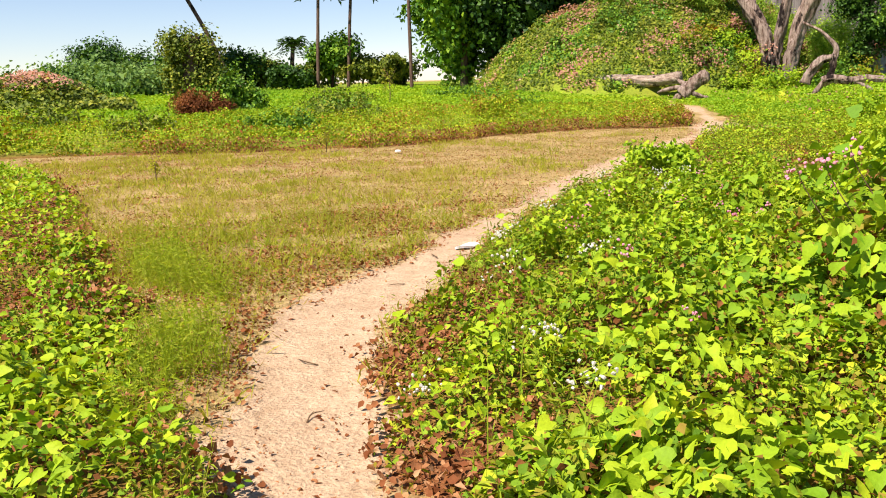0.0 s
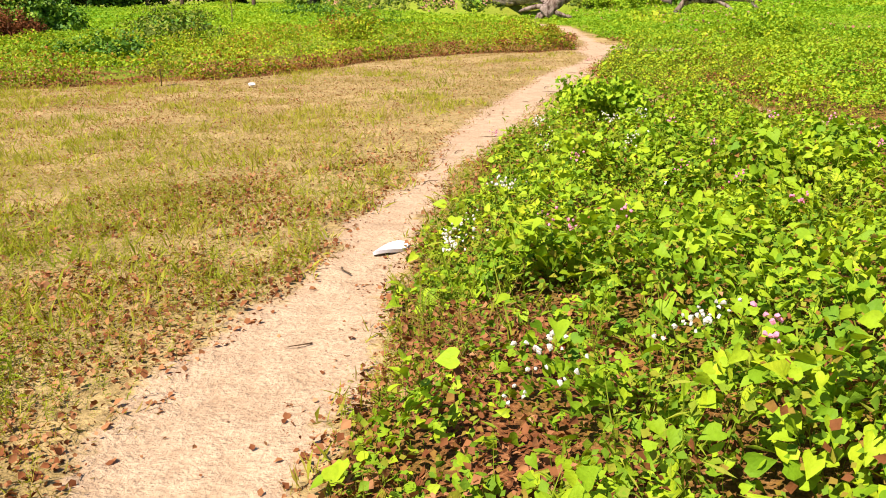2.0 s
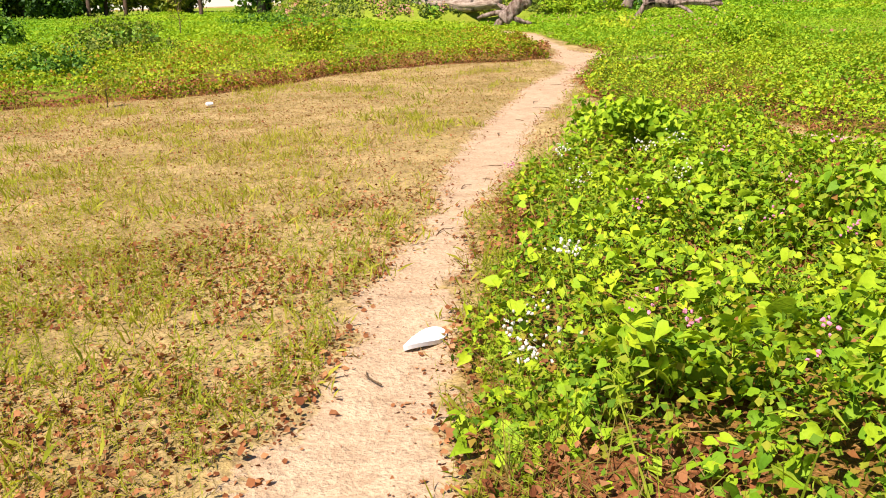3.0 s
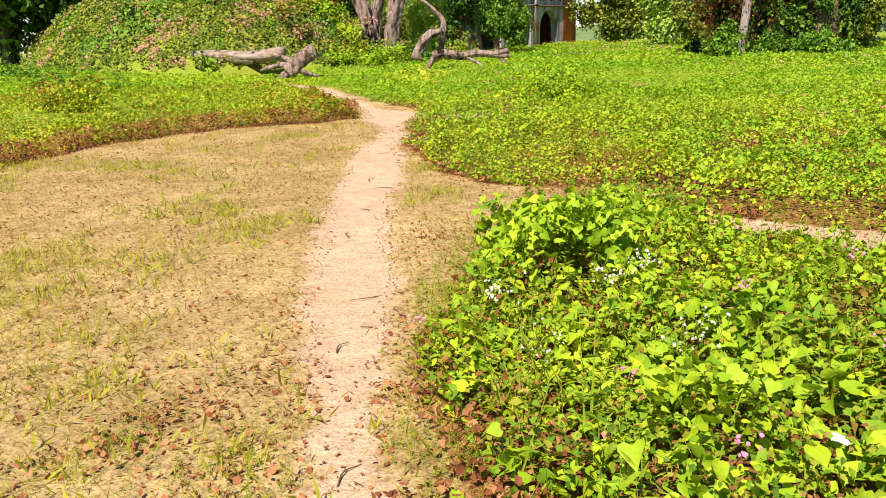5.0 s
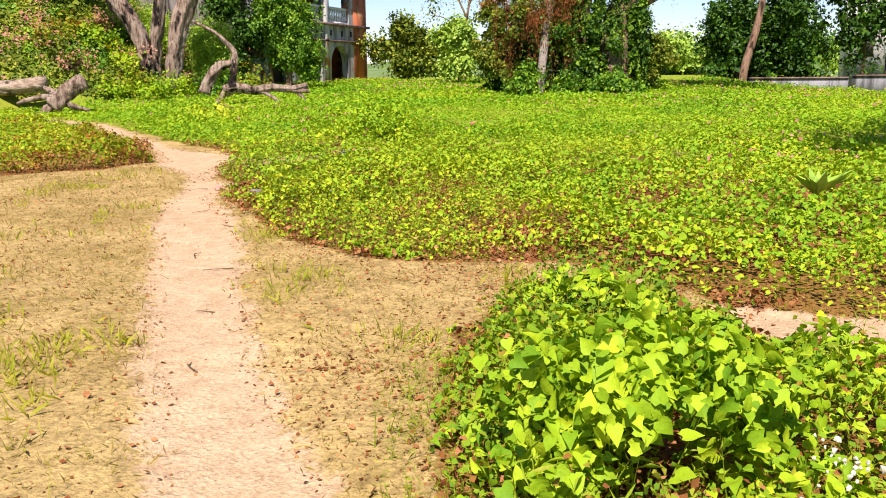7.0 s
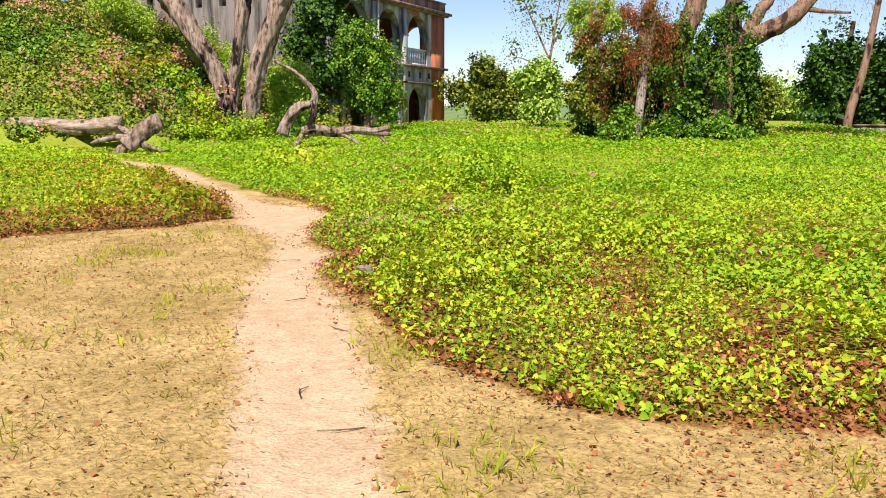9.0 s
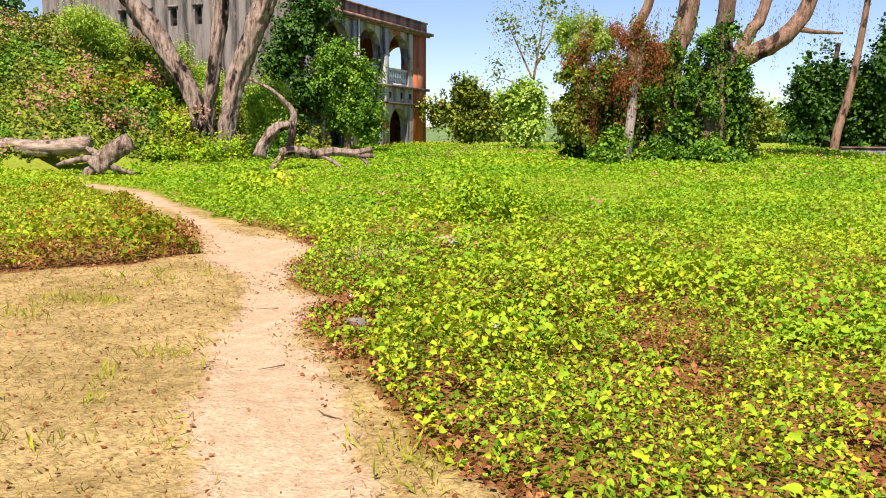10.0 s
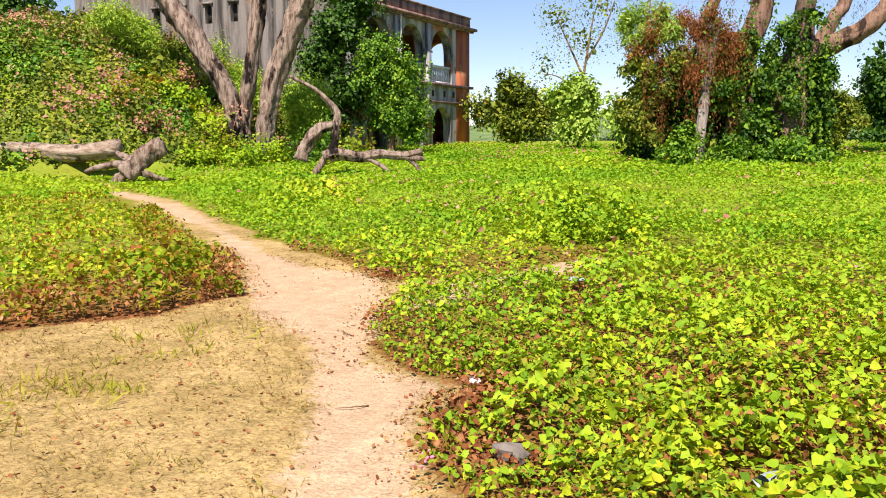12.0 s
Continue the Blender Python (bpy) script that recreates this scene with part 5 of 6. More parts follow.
limb("trunk", [(44.1, 18.85, 0.2), (44.25, 18.75, 1.75), (44.5, 18.65, 3.4), (44.8, 18.45, 5.0), (45.1, 18.3, 6.2)], 0.24, 0.14, BARK_PALE, pole, 14, 0.25, n=30)
crown("creeper", [(43.0, 19.2, 1.1, 0.8, 0.8, 0.8)], 40, 30, 0.14, 0.12, TREE_MID, pole)

# ---- trees and walls at the field's far right ----
lean = thing("leaning_tree", 67.2, 10.6, 0.0, "slender leaning tree with reddish lower trunk by the compound wall", "tree")
limb("trunk", [(67.2, 10.6, -0.2), (67.4, 10.4, 2.0), (67.9, 9.9, 4.2), (68.6, 9.4, 7.5), (69.0, 8.8, 13)], 0.3, 0.18, BARK_BROWN, lean, 10, 0.15)
crown("crown", [(69.5, 8, 13.5, 3, 3, 2)], 60, 24, 0.4, 0.3, TREE_OLIVE, lean)
tree("dense_tree", 71, 11, "dense dark tree behind the compound wall", [([(71, 11, -0.2), (71, 11, 4), (71, 10.6, 8)], 0.3, 0.15)],
     ragged(70.9, 11.6, 3.8, 2.0, 2.4, 3.6, 24, 75) + ragged(71.6, 7.4, 4.4, 2.4, 2.8, 4.2, 26, 76) + [(72.2, 9.5, 3.0, 1.5, 3.4, 3.0)], 620, 30, 0.3, 0.24, TREE_DARK, BARK_DARK)
tree("wall_shrub", 74, 3.0, "thin-leaved shrub in front of the whitewashed house", [([(73.5, 2.5, -0.2), (73.5, 2.5, 4), (73.4, 2, 7)], 0.15, 0.06), ([(73.4, 1.0, -0.2), (73.4, 1.0, 4), (73.4, 0.6, 8)], 0.12, 0.06)],
     [(73.5, 3.0, 4.5, 2.0, 2.0, 3.0), (73.2, 0.5, 6.0, 2.0, 2.2, 3.0), (73.5, 4.0, 7.5, 2.0, 2.4, 1.6)], 200, 22, 0.35, 0.24, TREE_DARK, BARK_DARK, "shrub")
wall = thing("compound_wall", 67, 4, 0.0, "low grey stained masonry compound wall", "wall")
joined("wall_panel", [box_arrays(69.2, 3.7, -0.2, 69.5, 10.6, 1.02)], COMPOUND, wall, "", False)
joined("coping", [box_arrays(69.1, 3.7, 1.024, 69.6, 10.6, 1.13)], PARAPET, wall, "", False)
joined("wall_panel", [box_arrays(66.6, -14.0, -0.2, 66.95, 3.68, 1.16)], COMPOUND, wall, "paler grey wall panel", False)
joined("coping", [box_arrays(66.5, -14.0, 1.164, 67.05, 3.68, 1.27)], PARAPET, wall, "", False)
white = thing("whitewashed_house", 80, -3, 0.0, "whitewashed house with a red eaves band behind trees", "house")
joined("wall", [box_arrays(78.5, -14, -0.3, 86, 3.4, 8.2)], WHITEWASH, white, "", False)
joined("eaves_band", [box_arrays(78.2, -14.2, 5.2, 78.497, 3.6, 5.5)], RED_TRIM, white, "red painted band", False)
joined("roof", [box_arrays(78.0, -14.5, 8.204, 86.5, 3.9, 8.5)], RED_TRIM, white, "red roof edge", False)
for yy in (2.0, -1.0, -4.0):
    joined("window", [box_arrays(78.46, yy - 0.5, 2.6, 78.492, yy + 0.5, 4.4)], DARK_WOOD, white, "dark window", False)

# ---- distance ----
def far_tree(x, y, r, h, leaf, label, name="far_tree", n=140, size=0.42):
    z = float(ground_z(x, y))
    t = thing(name, x, y, z, label, "tree", "distant trees")
    limb("trunk", [(x, y, z - 0.1), (x + 0.1, y, z + h * 0.3), (x, y + 0.1, z + h * 0.6)], 0.16 * h / 4, 0.06 * h / 4, BARK_DARK, t, 7, 0.1)
    blobs = [(x + rng.normal() * r * 0.5, y + rng.normal() * r * 0.5, z + h * (0.35 + 0.4 * rng.random()), r * 0.65, r * 0.65, h * 0.28) for _ in range(5)]
    crown("crown", blobs, n, 26, r * 0.14, size, leaf, t)
    return t


column = thing("creeper_column", 6.0, 37.8, 0.4, "ruined stump smothered in a tall column of creeper", "creeper")
limb("core", [(5.9, 38.1, 0.2), (6.0, 38.1, 2.0), (6.2, 38.1, 3.6)], 0.6, 0.4, BARK_DARK, column, 9, 0.2)
crown("foliage", [(5.55, 38.2, 3.2, 0.65, 0.7, 0.75), (5.5, 38.2, 1.9, 0.6, 0.7, 1.4), (6.5, 38.0, 2.9, 0.75, 0.7, 0.95), (6.7, 37.8, 1.6, 0.8, 0.8, 1.2)], 260, 30, 0.13, 0.12, TREE_OLIVE, column)
crown("skirt", [(7.5, 37.2, 1.3, 0.8, 0.7, 0.9), (8.2, 36.8, 0.8, 0.7, 0.7, 0.6), (6.6, 37.4, 1.0, 0.8, 0.7, 0.8)], 120, 30, 0.13, 0.12, TREE_MID, column)
brown = thing("withered_bush", 5.4, 32.0, 0.3, "withered dark brown bush standing in the creeper", "bush")
limb("stem", [(5.4, 32.0, 0.2), (5.5, 32.0, 0.9)], 0.05, 0.02, TWIG, brown, 6, 0.1)
crown("foliage", [(5.0, 32.2, 0.75, 0.6, 0.5, 0.5), (5.9, 31.9, 0.65, 0.5, 0.5, 0.4)], 120, 30, 0.1, 0.12, RUST_VINE, brown, SLIM)

for x, y, r, h in ((-3, 70, 3.4, 1.9), (2.5, 69, 3.2, 2.1), (7, 67, 2.8, 1.9), (-9, 70, 4, 2.2), (11, 70, 2.6, 2.0), (-16, 72, 5, 2.4), (5, 73, 3, 2.5)):
    far_tree(x, y, r, h, FAR_LEAF, "spreading feathery green thorn bush at the field's far side", "thorn_bush", 190, 0.28)
far_tree(7.0, 99, 3.2, 5.8, TREE_DARK, "dark feathery tree on the skyline", n=260, size=0.3)
for x, y, r, h, lf in ((16.5, 77, 1.8, 3.8, TREE_DARK), (18.6, 77, 1.4, 2.8, TREE_OLIVE), (20.4, 75, 1.5, 2.2, TREE_DARK), (24.6, 76, 2.0, 4.6, TREE_MID), (27.2, 75, 1.5, 2.6, TREE_OLIVE), (29.4, 73, 1.3, 2.8, TREE_OLIVE), (13, 80, 2.4, 3.0, TREE_DARK), (22.4, 77, 1.4, 2.0, TREE_OLIVE), (31.5, 76, 2, 2.4, TREE_OLIVE)):
    far_tree(x, y, r, h, lf, "scrubby green tree in the far tree line", n=170, size=0.28)
# lighter leaf on the left-hand trees puts the light's side into the colour
for x, y, r, h in ((29.2, 58.0, 2.4, 8.5), (31.5, 57.5, 2.8, 9.5), (34.5, 57, 3.0, 10), (31, 61, 3, 11), (38, 60, 3.6, 11), (44, 62, 4, 11)):
    far_tree(x, y, r, h, TREE_MID if x < 31.2 else TREE_DARK, "tall dense green tree behind the mound", "tall_tree", 260, 0.36)
for x, y, r, h in ((96, 24, 3, 3.6), (100, 18, 3.5, 4.2), (98, 12, 3, 3.4), (104, 6, 4, 4.6), (92, 34, 4, 4.2), (90, 42, 4, 4.6)):
    far_tree(x, y, r, h, TREE_PALE, "pale scrub tree far beyond the field", "scrub_tree", 120, 0.4)


def palm(x0, y0, x1, y1, z1, r, label, name="palm_tree", frond=2.2, top=True):
    z = float(ground_z(x0, y0))
    t = thing(name, x0, y0, z, label, "palm tree", "palms")
    limb("trunk", [(x0, y0, z - 0.2), (x0 * 0.6 + x1 * 0.4, y0 * 0.6 + y1 * 0.4, z + (z1 - z) * 0.45), (x1, y1, z1)], r, r * 0.75, BARK_DARK, t, 8, 0.1)
    fr = []
    for k in range(22):
        a, e = k * 2.4, -0.5 + 1.5 * (k / 22)
        out = np.array([math.cos(a) * math.cos(e), math.sin(a) * math.cos(e), math.sin(e)])
        s = np.linspace(0.1, 1, 12)[:, None]
        pts = np.array([x1, y1, z1]) + out * s * frond + np.array([0, 0, -1]) * (s ** 2) * frond * 0.45
        c = np.repeat(pts, 2, 0)
        side = np.cross(out, (0, 0, 1))
        side = side / (np.linalg.norm(side) + 1e-6)
        hd = np.tile(np.stack([side, -side]), (12, 1)) + out * 0.6 + np.array([0, 0, -0.5])
        fr.append((c, hd))
    c, hd = np.concatenate([f_[0] for f_ in fr]), np.concatenate([f_[1] for f_ in fr])
    put("fronds", leaves("fronds", SLIM, c - np.array(t.location), np.tile([(0.1, 0.1, 1.0)], (len(c), 1)) + rng.normal(size=c.shape) * 0.2, np.full(len(c), frond * 0.32), hd), TREE_DARK, t, "dark drooping palm fronds")
    return t


palm(15.0, 72.5, 11.0, 75.6, 10.9, 0.2, "tall leaning palm with a slender grey trunk")
palm(22.6, 73.9, 23.6, 75.3, 10.8, 0.17, "tall slender palm on the skyline")
palm(25.1, 72.9, 26.3, 74.1, 10.9, 0.17, "tall slender palm on the skyline")
palm(25.7, 59.9, 26.3, 61.5, 12.5, 0.15, "tall palm with a thin dark trunk in the field")
palm(21.8, 79.9, 22.4, 80.5, 5.3, 0.25, "short bushy date palm on the skyline", frond=1.7)

bm = bmesh.new()
for k in range(5):
    m = Matrix.Translation((150 + 25 * k, 40 - 30 * k, -4)) @ Matrix.Diagonal((70, 60, 9 + 2 * (k % 3), 1))
    bmesh.ops.create_icosphere(bm, subdivisions=4, radius=1, matrix=m)
HILL = plain("distant_scrub_hill", (0.16, 0.24, 0.09), 0.95, 0.1, 0.5, 0.5)
tagged(part("backdrop", bm, HILL, None, "distant low scrub-covered hills"), "distant low scrub-covered hills", "hills", "", "structure")

# ---- small things ----
def flower(name, material, count, seed):
    """A small tight head of florets as one spiky body."""
    r = np.random.default_rng(seed)
    bm = bmesh.new()
    bmesh.ops.create_icosphere(bm, subdivisions=1, radius=0.011)
    for v in bm.verts:
        v.co *= 0.55 + 0.75 * r.random()
    me = bpy.data.meshes.new(name)
    bm.to_mesh(me)
    bm.free()
    return me


PINKS = [flower("flower", PINK, 34, k) for k in range(3)]
WHITES = [flower("flower", WHITE_PETAL, 40, k + 9) for k in range(3)]
for meshes, material in ((PINKS, PINK), (WHITES, WHITE_PETAL)):
    for me in meshes:
        me.materials.append(material)


def blossoms(parent, spots, meshes, label, spread=0.05, each=3):
    for x, y in spots:
        for _ in range(each):
            px, py = x + rng.normal() * spread, y + rng.normal() * spread
            e = float(creeper_at(np.array([px]), np.array([py]))[0])
            pz = float(ground_z(px, py)) + float(canopy_z(np.array([px]), np.array([py]), np.array([max(e, 0.15)]))[0]) + 0.03 + 0.06 * rng.random()
            ob = put("flower", meshes[rng.integers(3)], None, parent, label)
            ob.location = Vector((px, py, pz)) - parent.location
            ob.rotation_euler = (rng.normal() * 0.5, rng.normal() * 0.5, rng.random() * 6)
            s = 0.45 + 0.5 * rng.random()
            ob.scale = (s, s, s * 1.3)


blossoms(right, [(2.4, 4.25), (2.0, 3.2), (1.35, 3.25), (3.5, 6.2), (3.3, 5.9), (2.9, 4.1), (6.1, 8.4), (6.6, 8.0), (5.8, 8.0), (4.1, 6.5), (6.2, 7.4), (7.0, 8.0), (1.9, 2.7)], WHITES, "white creeper flowers", 0.06, 24)
blossoms(right, [(3.8, 5.6), (3.9, 5.9), (5.5, 5.8), (5.4, 6.2), (4.4, 4.2), (3.0, 3.9), (5.8, 8.7), (5.7, 7.5), (6.3, 6.6), (6.6, 7.3), (7.2, 6.2), (6.0, 4.5), (4.9, 5.0), (2.6, 2.9), (3.4, 4.9), (7.6, 7.0), (6.5, 5.4), (5.0, 6.8)], PINKS, "pink creeper flowers", 0.028, 9)
blossoms(field, [(12.9, 14.6), (15, 8.5), (19, 13), (22, 11), (24, 17), (21, 9), (17, 9.5), (26, 20), (28, 15)], PINKS, "pink creeper flowers", 0.06, 9)


def litter_piece(name, x, y, size, material, label, category, lift=0.03, seed=0, flat=0.25):
    """A crumpled scrap."""
    r = np.random.default_rng(seed)
    bm = bmesh.new()
    bmesh.ops.create_icosphere(bm, subdivisions=2, radius=1)
    for v in bm.verts:
        v.co *= 0.75 + 0.5 * r.random()
        v.co = Vector((v.co.x * size, v.co.y * size * 0.55, v.co.z * size * flat))
    me = bpy.data.meshes.new(name)
    bm.to_mesh(me)
    bm.free()
    ob = put(name, me, material, None, label, category)
    ob.location = (x, y, float(ground_z(x, y)) + lift)
    ob.rotation_euler = (0, 0, r.random() * 6)
    return ob


bm = bmesh.new()
ring = []
for k in range(24):
    a = 2 * math.pi * k / 24
    ring.append((0.135 * math.cos(a), 0.06 * math.sin(a) * (1 + 0.15 * math.cos(a)), 0.012 * math.sin(2 * a) + 0.03))
top = [bm.verts.new(p_) for p_ in ring]
low = [bm.verts.new((p_[0] * 0.96, p_[1] * 0.96, p_[2] - 0.022)) for p_ in ring]
c0 = bm.verts.new((0, 0, 0.042))
for k in range(24):
    bm.faces.new((top[k], top[(k + 1) % 24], c0))
    bm.faces.new((top[(k + 1) % 24], top[k], low[k], low[(k + 1) % 24]))
bm.faces.new(low[::-1])
me = bpy.data.meshes.new("paper_scrap")
bm.to_mesh(me)
bm.free()
ob = put("paper_scrap", me, PAPER, None, "oval white paper scrap lying on the footpath", "litter")
ob.location = (3.40, 6.76, float(ground_z(3.42, 6.72)) - 0.02)
ob.rotation_euler = (0, 0, 0.15)
def resting(x, y, share):
    """Height of things that lie in the creeper."""
    return float(ground_z(x, y)) + share * float(canopy_z(np.array([x]), np.array([y]), np.array([0.5]))[0])


for k, (x, y, size, m, share, lab) in enumerate(((14.62, 15.12, 0.07, PAPER, 0.1, "white paper scrap beside the sandy path"), (15.75, 10.95, 0.055, PAPER, 0.25, "white paper scrap on the creeper field"),
                                                 (18.0, 15.5, 0.10, PLASTIC, 0.25, "pale blue plastic scrap on the creeper"), (5.85, 6.68, 0.055, PAPER, 0.2, "crumpled white paper in the creeper"),
                                                 (6.82, 16.77, 0.11, PAPER, 0.1, "pale scrap at the clearing's edge"), (13.5, 14.42, 0.11, STONE, 0.1, "rough grey stone in leaf litter at the creeper's edge"))):
    ob = litter_piece("stone" if m is STONE else "litter_scrap", x, y, size, m, lab, "stone" if m is STONE else "litter", 0.0, k, 0.55 if m is STONE else 0.25)
    ob.location.z = resting(x, y, share) + 0.02
# crushed plastic cup
bm = bmesh.new()
rings = []
for i in range(7):
    u = i / 6
    rad = 0.032 + 0.020 * u
    rings.append([bm.verts.new((0.12 * u - 0.06, rad * math.cos(a_) * (1 + 0.18 * math.sin(3 * a_ + 5 * u)), rad * math.sin(a_) * (0.62 + 0.15 * math.cos(2 * a_ + 4 * u)) + 0.03)) for a_ in [2 * math.pi * j / 18 for j in range(18)]])
for lo, hi in zip(rings[:-1], rings[1:]):
    for j in range(18):
        bm.faces.new((lo[j], lo[(j + 1) % 18], hi[(j + 1) % 18], hi[j]))
bm.faces.new(rings[0][::-1])
me = bpy.data.meshes.new("plastic_cup")
bm.to_mesh(me)
bm.free()
cup = put("plastic_cup", me, PLASTIC, None, "crushed clear grey plastic cup lying in the creeper", "litter")
cup.location = (13.42, 13.2, resting(13.42, 13.2, 0.4))
cup.rotation_euler = (0.1, 0.15, 2.4)

# heap of creeper with pink sprays beside the path
heap = thing("creeper_heap", 5.2, 3.1, 0.0, "tall heap of heart-leaved green creeper with pink flower sprays", "creeper")
blobs = [(4.45, 3.42, 0.36, 0.42, 0.5, 0.42), (4.9, 3.2, 0.6, 0.55, 0.6, 0.62), (5.5, 2.85, 0.85, 0.75, 0.8, 0.88), (5.2, 3.5, 0.4, 0.6, 0.5, 0.5), (6.1, 2.5, 0.8, 0.7, 0.8, 0.85)]
crown("foliage", blobs, 190, 11, 0.09, 0.085, CREEPER, heap, HEART, 0.9, "", 0.8)
# inner leaves use the leaf colour darkened for shade
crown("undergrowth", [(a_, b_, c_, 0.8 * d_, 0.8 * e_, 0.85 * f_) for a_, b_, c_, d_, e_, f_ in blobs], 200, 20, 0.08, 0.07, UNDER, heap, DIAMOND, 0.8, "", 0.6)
for k, (x, y, z) in enumerate(((4.15, 3.55, 0.98), (4.25, 3.45, 1.04), (4.1, 3.7, 0.92), (4.45, 3.3, 1.15), (4.6, 3.3, 1.35), (4.75, 3.25, 1.5), (4.7, 3.35, 1.42), (4.6, 3.1, 0.9), (5.0, 3.1, 1.45))):
    limb("flower_stalk", [(x + 0.18, y - 0.1, z - 0.35), (x + 0.06, y - 0.02, z - 0.12), (x, y, z + 0.02)], 0.004, 0.002, TWIG, heap, 5, 0.1, n=6)
    for _ in range(12):
        ob = put("flower", PINKS[rng.integers(3)], None, heap, "pink creeper flowers")
        ob.location = Vector((x + rng.normal() * 0.035, y + rng.normal() * 0.035, z + rng.normal() * 0.035)) - heap.location
        ob.rotation_euler = (rng.normal(), rng.normal(), rng.random() * 6)
        s = 0.6 + 0.7 * rng.random()
        ob.scale = (s, s, s)

# creeper hanging over a dark hollow
hollow_cover = crown("overhang", [(7.16, 8.62, 0.50, 0.40, 0.34, 0.08), (7.38, 8.74, 0.36, 0.26, 0.3, 0.2), (7.0, 8.9, 0.34, 0.26, 0.2, 0.2), (7.3, 8.3, 0.32, 0.24, 0.16, 0.2)], 120, 14, 0.05, 0.05, CREEPER, right, HEART, 0.5, "", 0.2)
tagged(hollow_cover, kind="stuff")

# low bushes standing out of the creeper
for k, (x, y, r, h, leaf, lab) in enumerate(((21.6, 16.6, 0.95, 0.55, CREEPER, "rounded low green bush rising from the creeper field"), (14.5, 26.6, 0.8, 0.55, DRYING, "low brownish bush at the far side of the clearing"),
                                             (24.5, 23.5, 1.0, 0.4, FIELD, "low green bush in the creeper field"), (11.0, 33.0, 1.2, 0.45, TREE_MID, "low dark green bush in the far creeper"), (2.5, 25.5, 1.0, 0.4, TREE_OLIVE, "low olive bush on the creeper bank"),
                                             (-1.5, 24.0, 1.3, 0.5, DRYING, "low brownish bush on the creeper bank"), (6.2, 23.6, 1.1, 0.4, TREE_MID, "low dark green bush on the creeper bank"), (9.4, 28.5, 1.4, 0.5, TREE_OLIVE, "low olive bush on the creeper bank"),
                                             (0.2, 31.0, 1.6, 0.6, TREE_OLIVE, "low olive bush on the creeper bank"), (17.5, 31.5, 1.4, 0.5, TREE_MID, "low dark green bush in the far creeper"), (13.5, 40.5, 1.6, 0.6, TREE_OLIVE, "low olive bush in the far creeper"),
                                             (21.0, 42.0, 1.6, 0.6, TREE_MID, "low dark green bush in the far creeper"), (2.5, 47.0, 2.0, 0.8, TREE_MID, "low dark green bush in the far creeper"))):
    t = thing("low_bush", x, y, float(ground_z(x, y)), lab, "bush", "low bushes")
    z = float(ground_z(x, y))
    limb("stem", [(x, y, z - 0.05), (x + 0.05, y, z + 0.3), (x, y + 0.05, z + 0.5)], 0.03, 0.01, TWIG, t, 6, 0.1, n=6)
    crown("foliage", [(x, y, z + h * 0.7, r, r, h), (x + 0.4 * r, y - 0.5 * r, z + h * 0.5, r * 0.6, r * 0.6, h * 0.8), (x - 0.5 * r, y + 0.3 * r, z + h * 0.4, r * 0.6, r * 0.6, h * 0.7)], 70, 26, 0.09, 0.075, leaf, t)
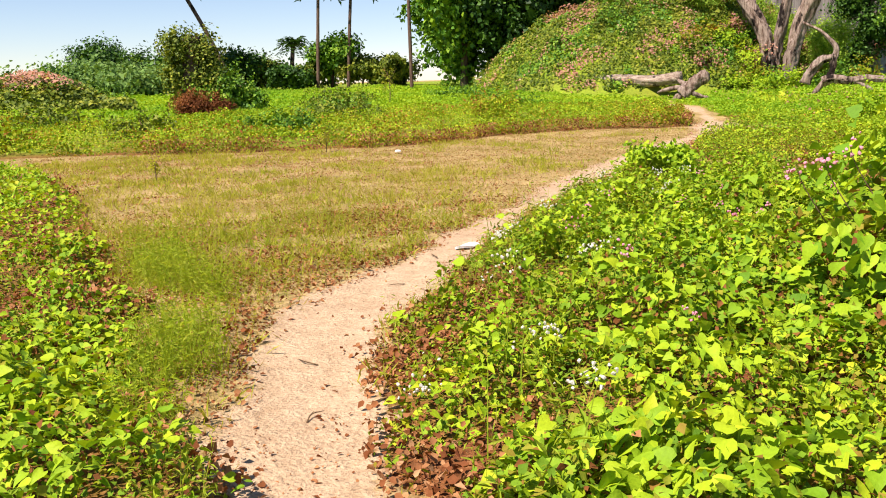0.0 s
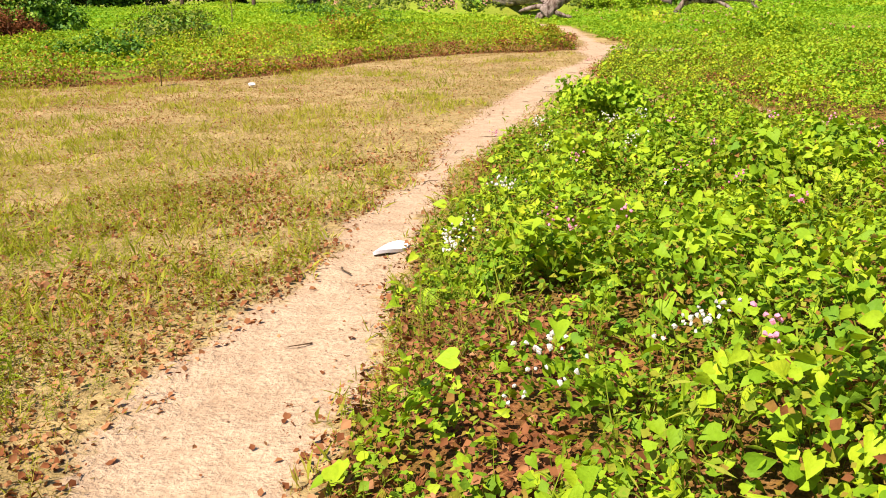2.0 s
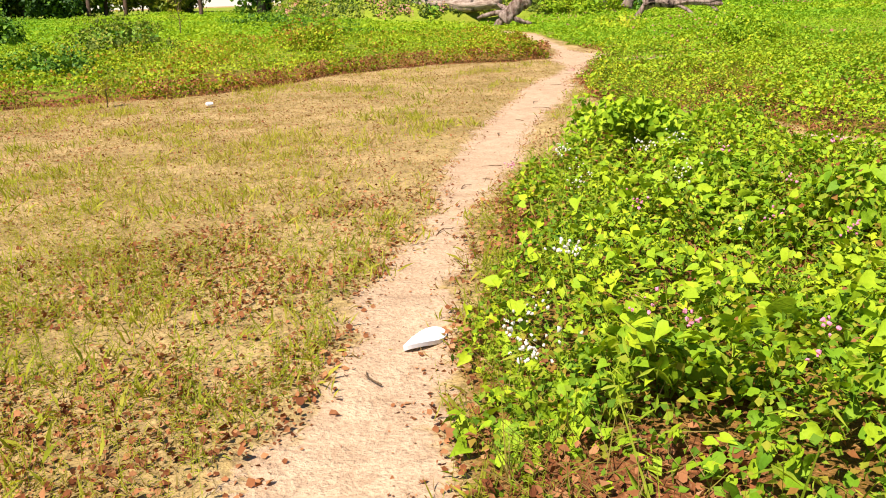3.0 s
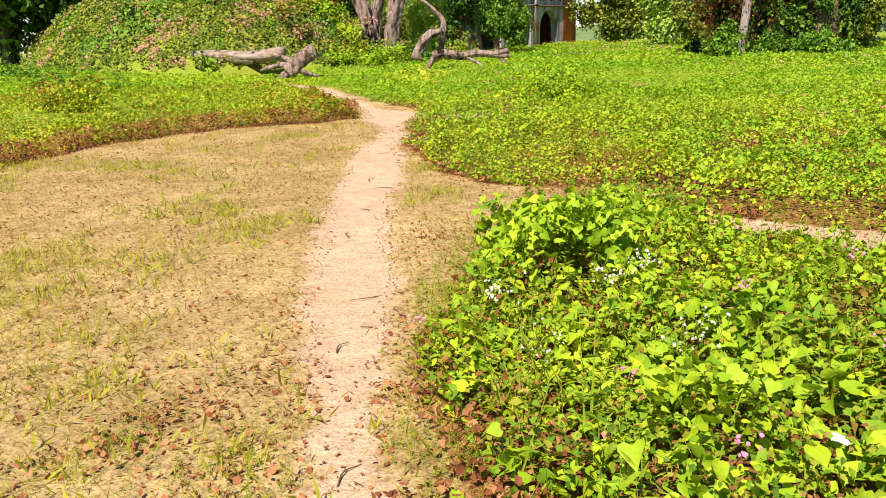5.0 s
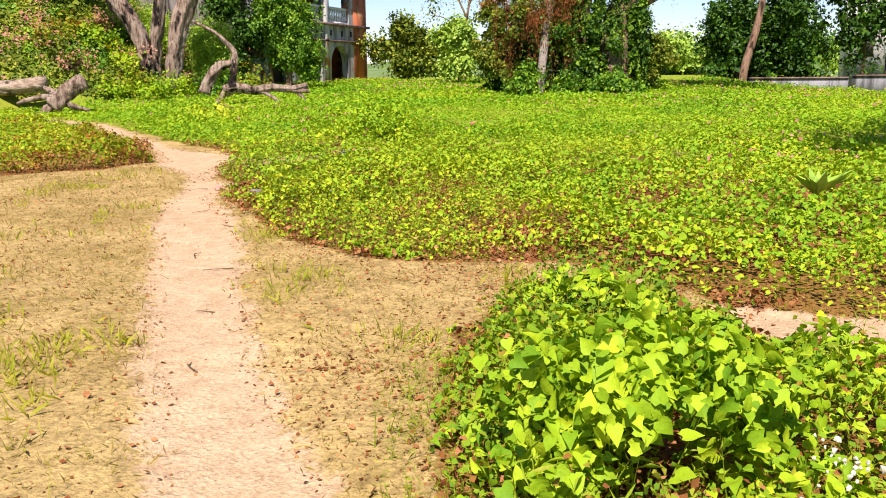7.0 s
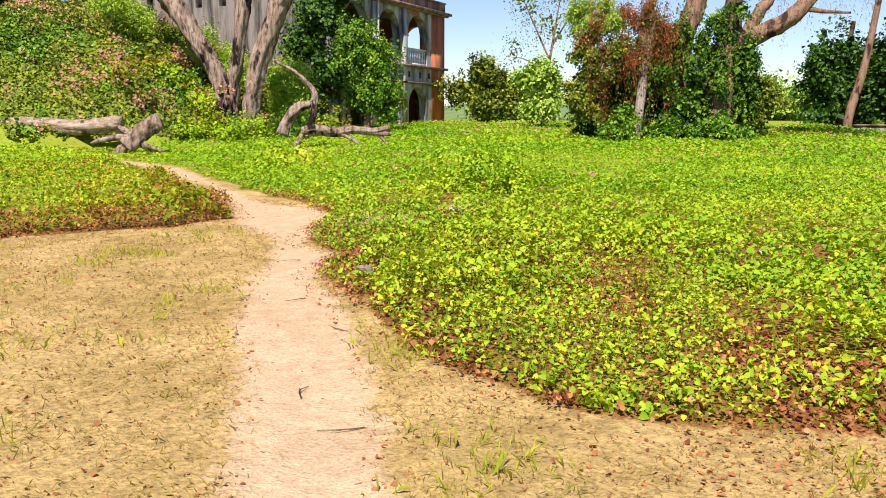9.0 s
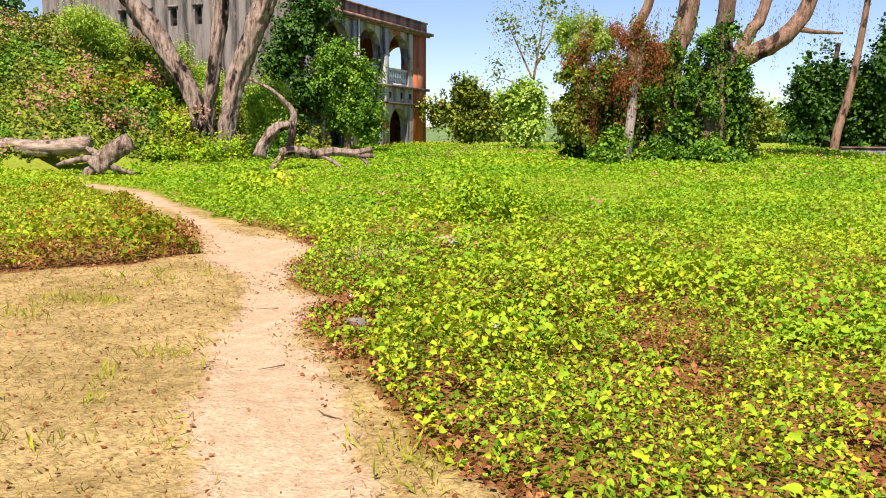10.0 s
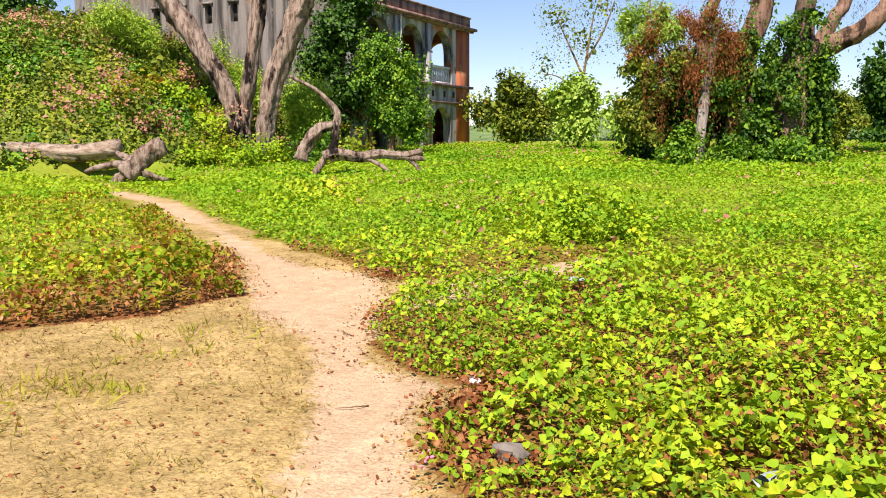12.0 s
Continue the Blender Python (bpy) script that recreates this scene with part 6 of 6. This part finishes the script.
# fallen twigs and curled leaves on the sand
for k, (x, y, turn, long) in enumerate(((5.75, 9.2, 0.3, 0.16), (6.1, 9.3, 1.9, 0.13), (6.5, 9.7, 2.6, 0.2), (7.9, 11.1, 0.8, 0.18), (9.9, 12.4, 2.2, 0.24), (10.3, 12.9, 0.4, 0.2), (11.6, 13.5, 1.2, 0.22), (12.3, 14.4, 2.7, 0.2), (1.0, 3.6, 0.7, 0.14), (1.2, 4.4, 2.0, 0.16),
                                        (3.0, 6.6, 1.4, 0.15), (4.7, 8.2, 0.2, 0.18), (13.9, 15.6, 2.3, 0.2), (8.8, 11.7, 1.7, 0.14), (2.3, 5.8, 2.9, 0.13), (15.4, 16.6, 0.9, 0.2))):
    z = float(ground_z(x, y)) - 0.026
    t = thing("twig", x, y, z, "thin dry brown twig lying on the sandy path", "twig", "path twigs")
    dx, dy = math.cos(turn) * long / 2, math.sin(turn) * long / 2
    limb("stem", [(x - dx, y - dy, z + 0.004), (x - 0.3 * dy, y + 0.3 * dx, z + 0.014), (x + dx, y + dy, z + 0.006)], 0.005, 0.002, TWIG, t, 6, 0.2, n=8, seed=k)
    limb("side_shoot", [(x - 0.3 * dy, y + 0.3 * dx, z + 0.012), (x + 0.4 * dx - 0.4 * dy, y + 0.4 * dy + 0.4 * dx, z + 0.018)], 0.003, 0.001, TWIG, t, 5, 0.2, n=4, seed=k)
# thin bare saplings
for x, y, h in ((15.0, 37.7, 1.6), (5.64, 18.1, 0.45), (1.55, 14.2, 0.4)):
    z = float(ground_z(x, y))
    t = thing("sapling", x, y, z, "thin twiggy sapling with few leaves", "sapling", "saplings")
    limb("stem", [(x, y, z - 0.05), (x + 0.03 * h, y, z + 0.5 * h), (x - 0.02 * h, y + 0.05 * h, z + h)], 0.018 * max(h, 0.6), 0.005, TWIG, t, 6, 0.1, n=8)
    for j in range(7):
        a_, u = j * 2.4, 0.35 + 0.09 * j
        limb("twig", [(x, y, z + u * h), (x + 0.14 * h * math.cos(a_), y + 0.14 * h * math.sin(a_), z + (u + 0.12) * h), (x + 0.22 * h * math.cos(a_), y + 0.22 * h * math.sin(a_), z + (u + 0.28) * h)], 0.008 * max(h, 0.6), 0.003, TWIG, t, 5, 0.1, n=5)
    crown("leaves", [(x, y, z + 0.75 * h, 0.25 * h, 0.25 * h, 0.3 * h)], 14, 5, 0.05 * h, 0.05 + 0.03 * h, WISP, t, SLIM)
spiky = thing("spiky_plant", 14.4, 7.75, 0.0, "upright spiky pale green plant in the creeper field", "plant")
c = np.tile([(0.0, 0.0, 0.15)], (16, 1))
a = np.arange(16) * 2.4
hd = np.stack([np.cos(a) * 0.45, np.sin(a) * 0.45, 0.9 + 0.3 * rng.random(16)], -1)
put("leaves", leaves("leaves", SLIM, c, np.stack([-np.cos(a), -np.sin(a), np.full(16, 0.8)], -1), 0.34 + 0.16 * rng.random(16), hd), TREE_PALE, spiky)
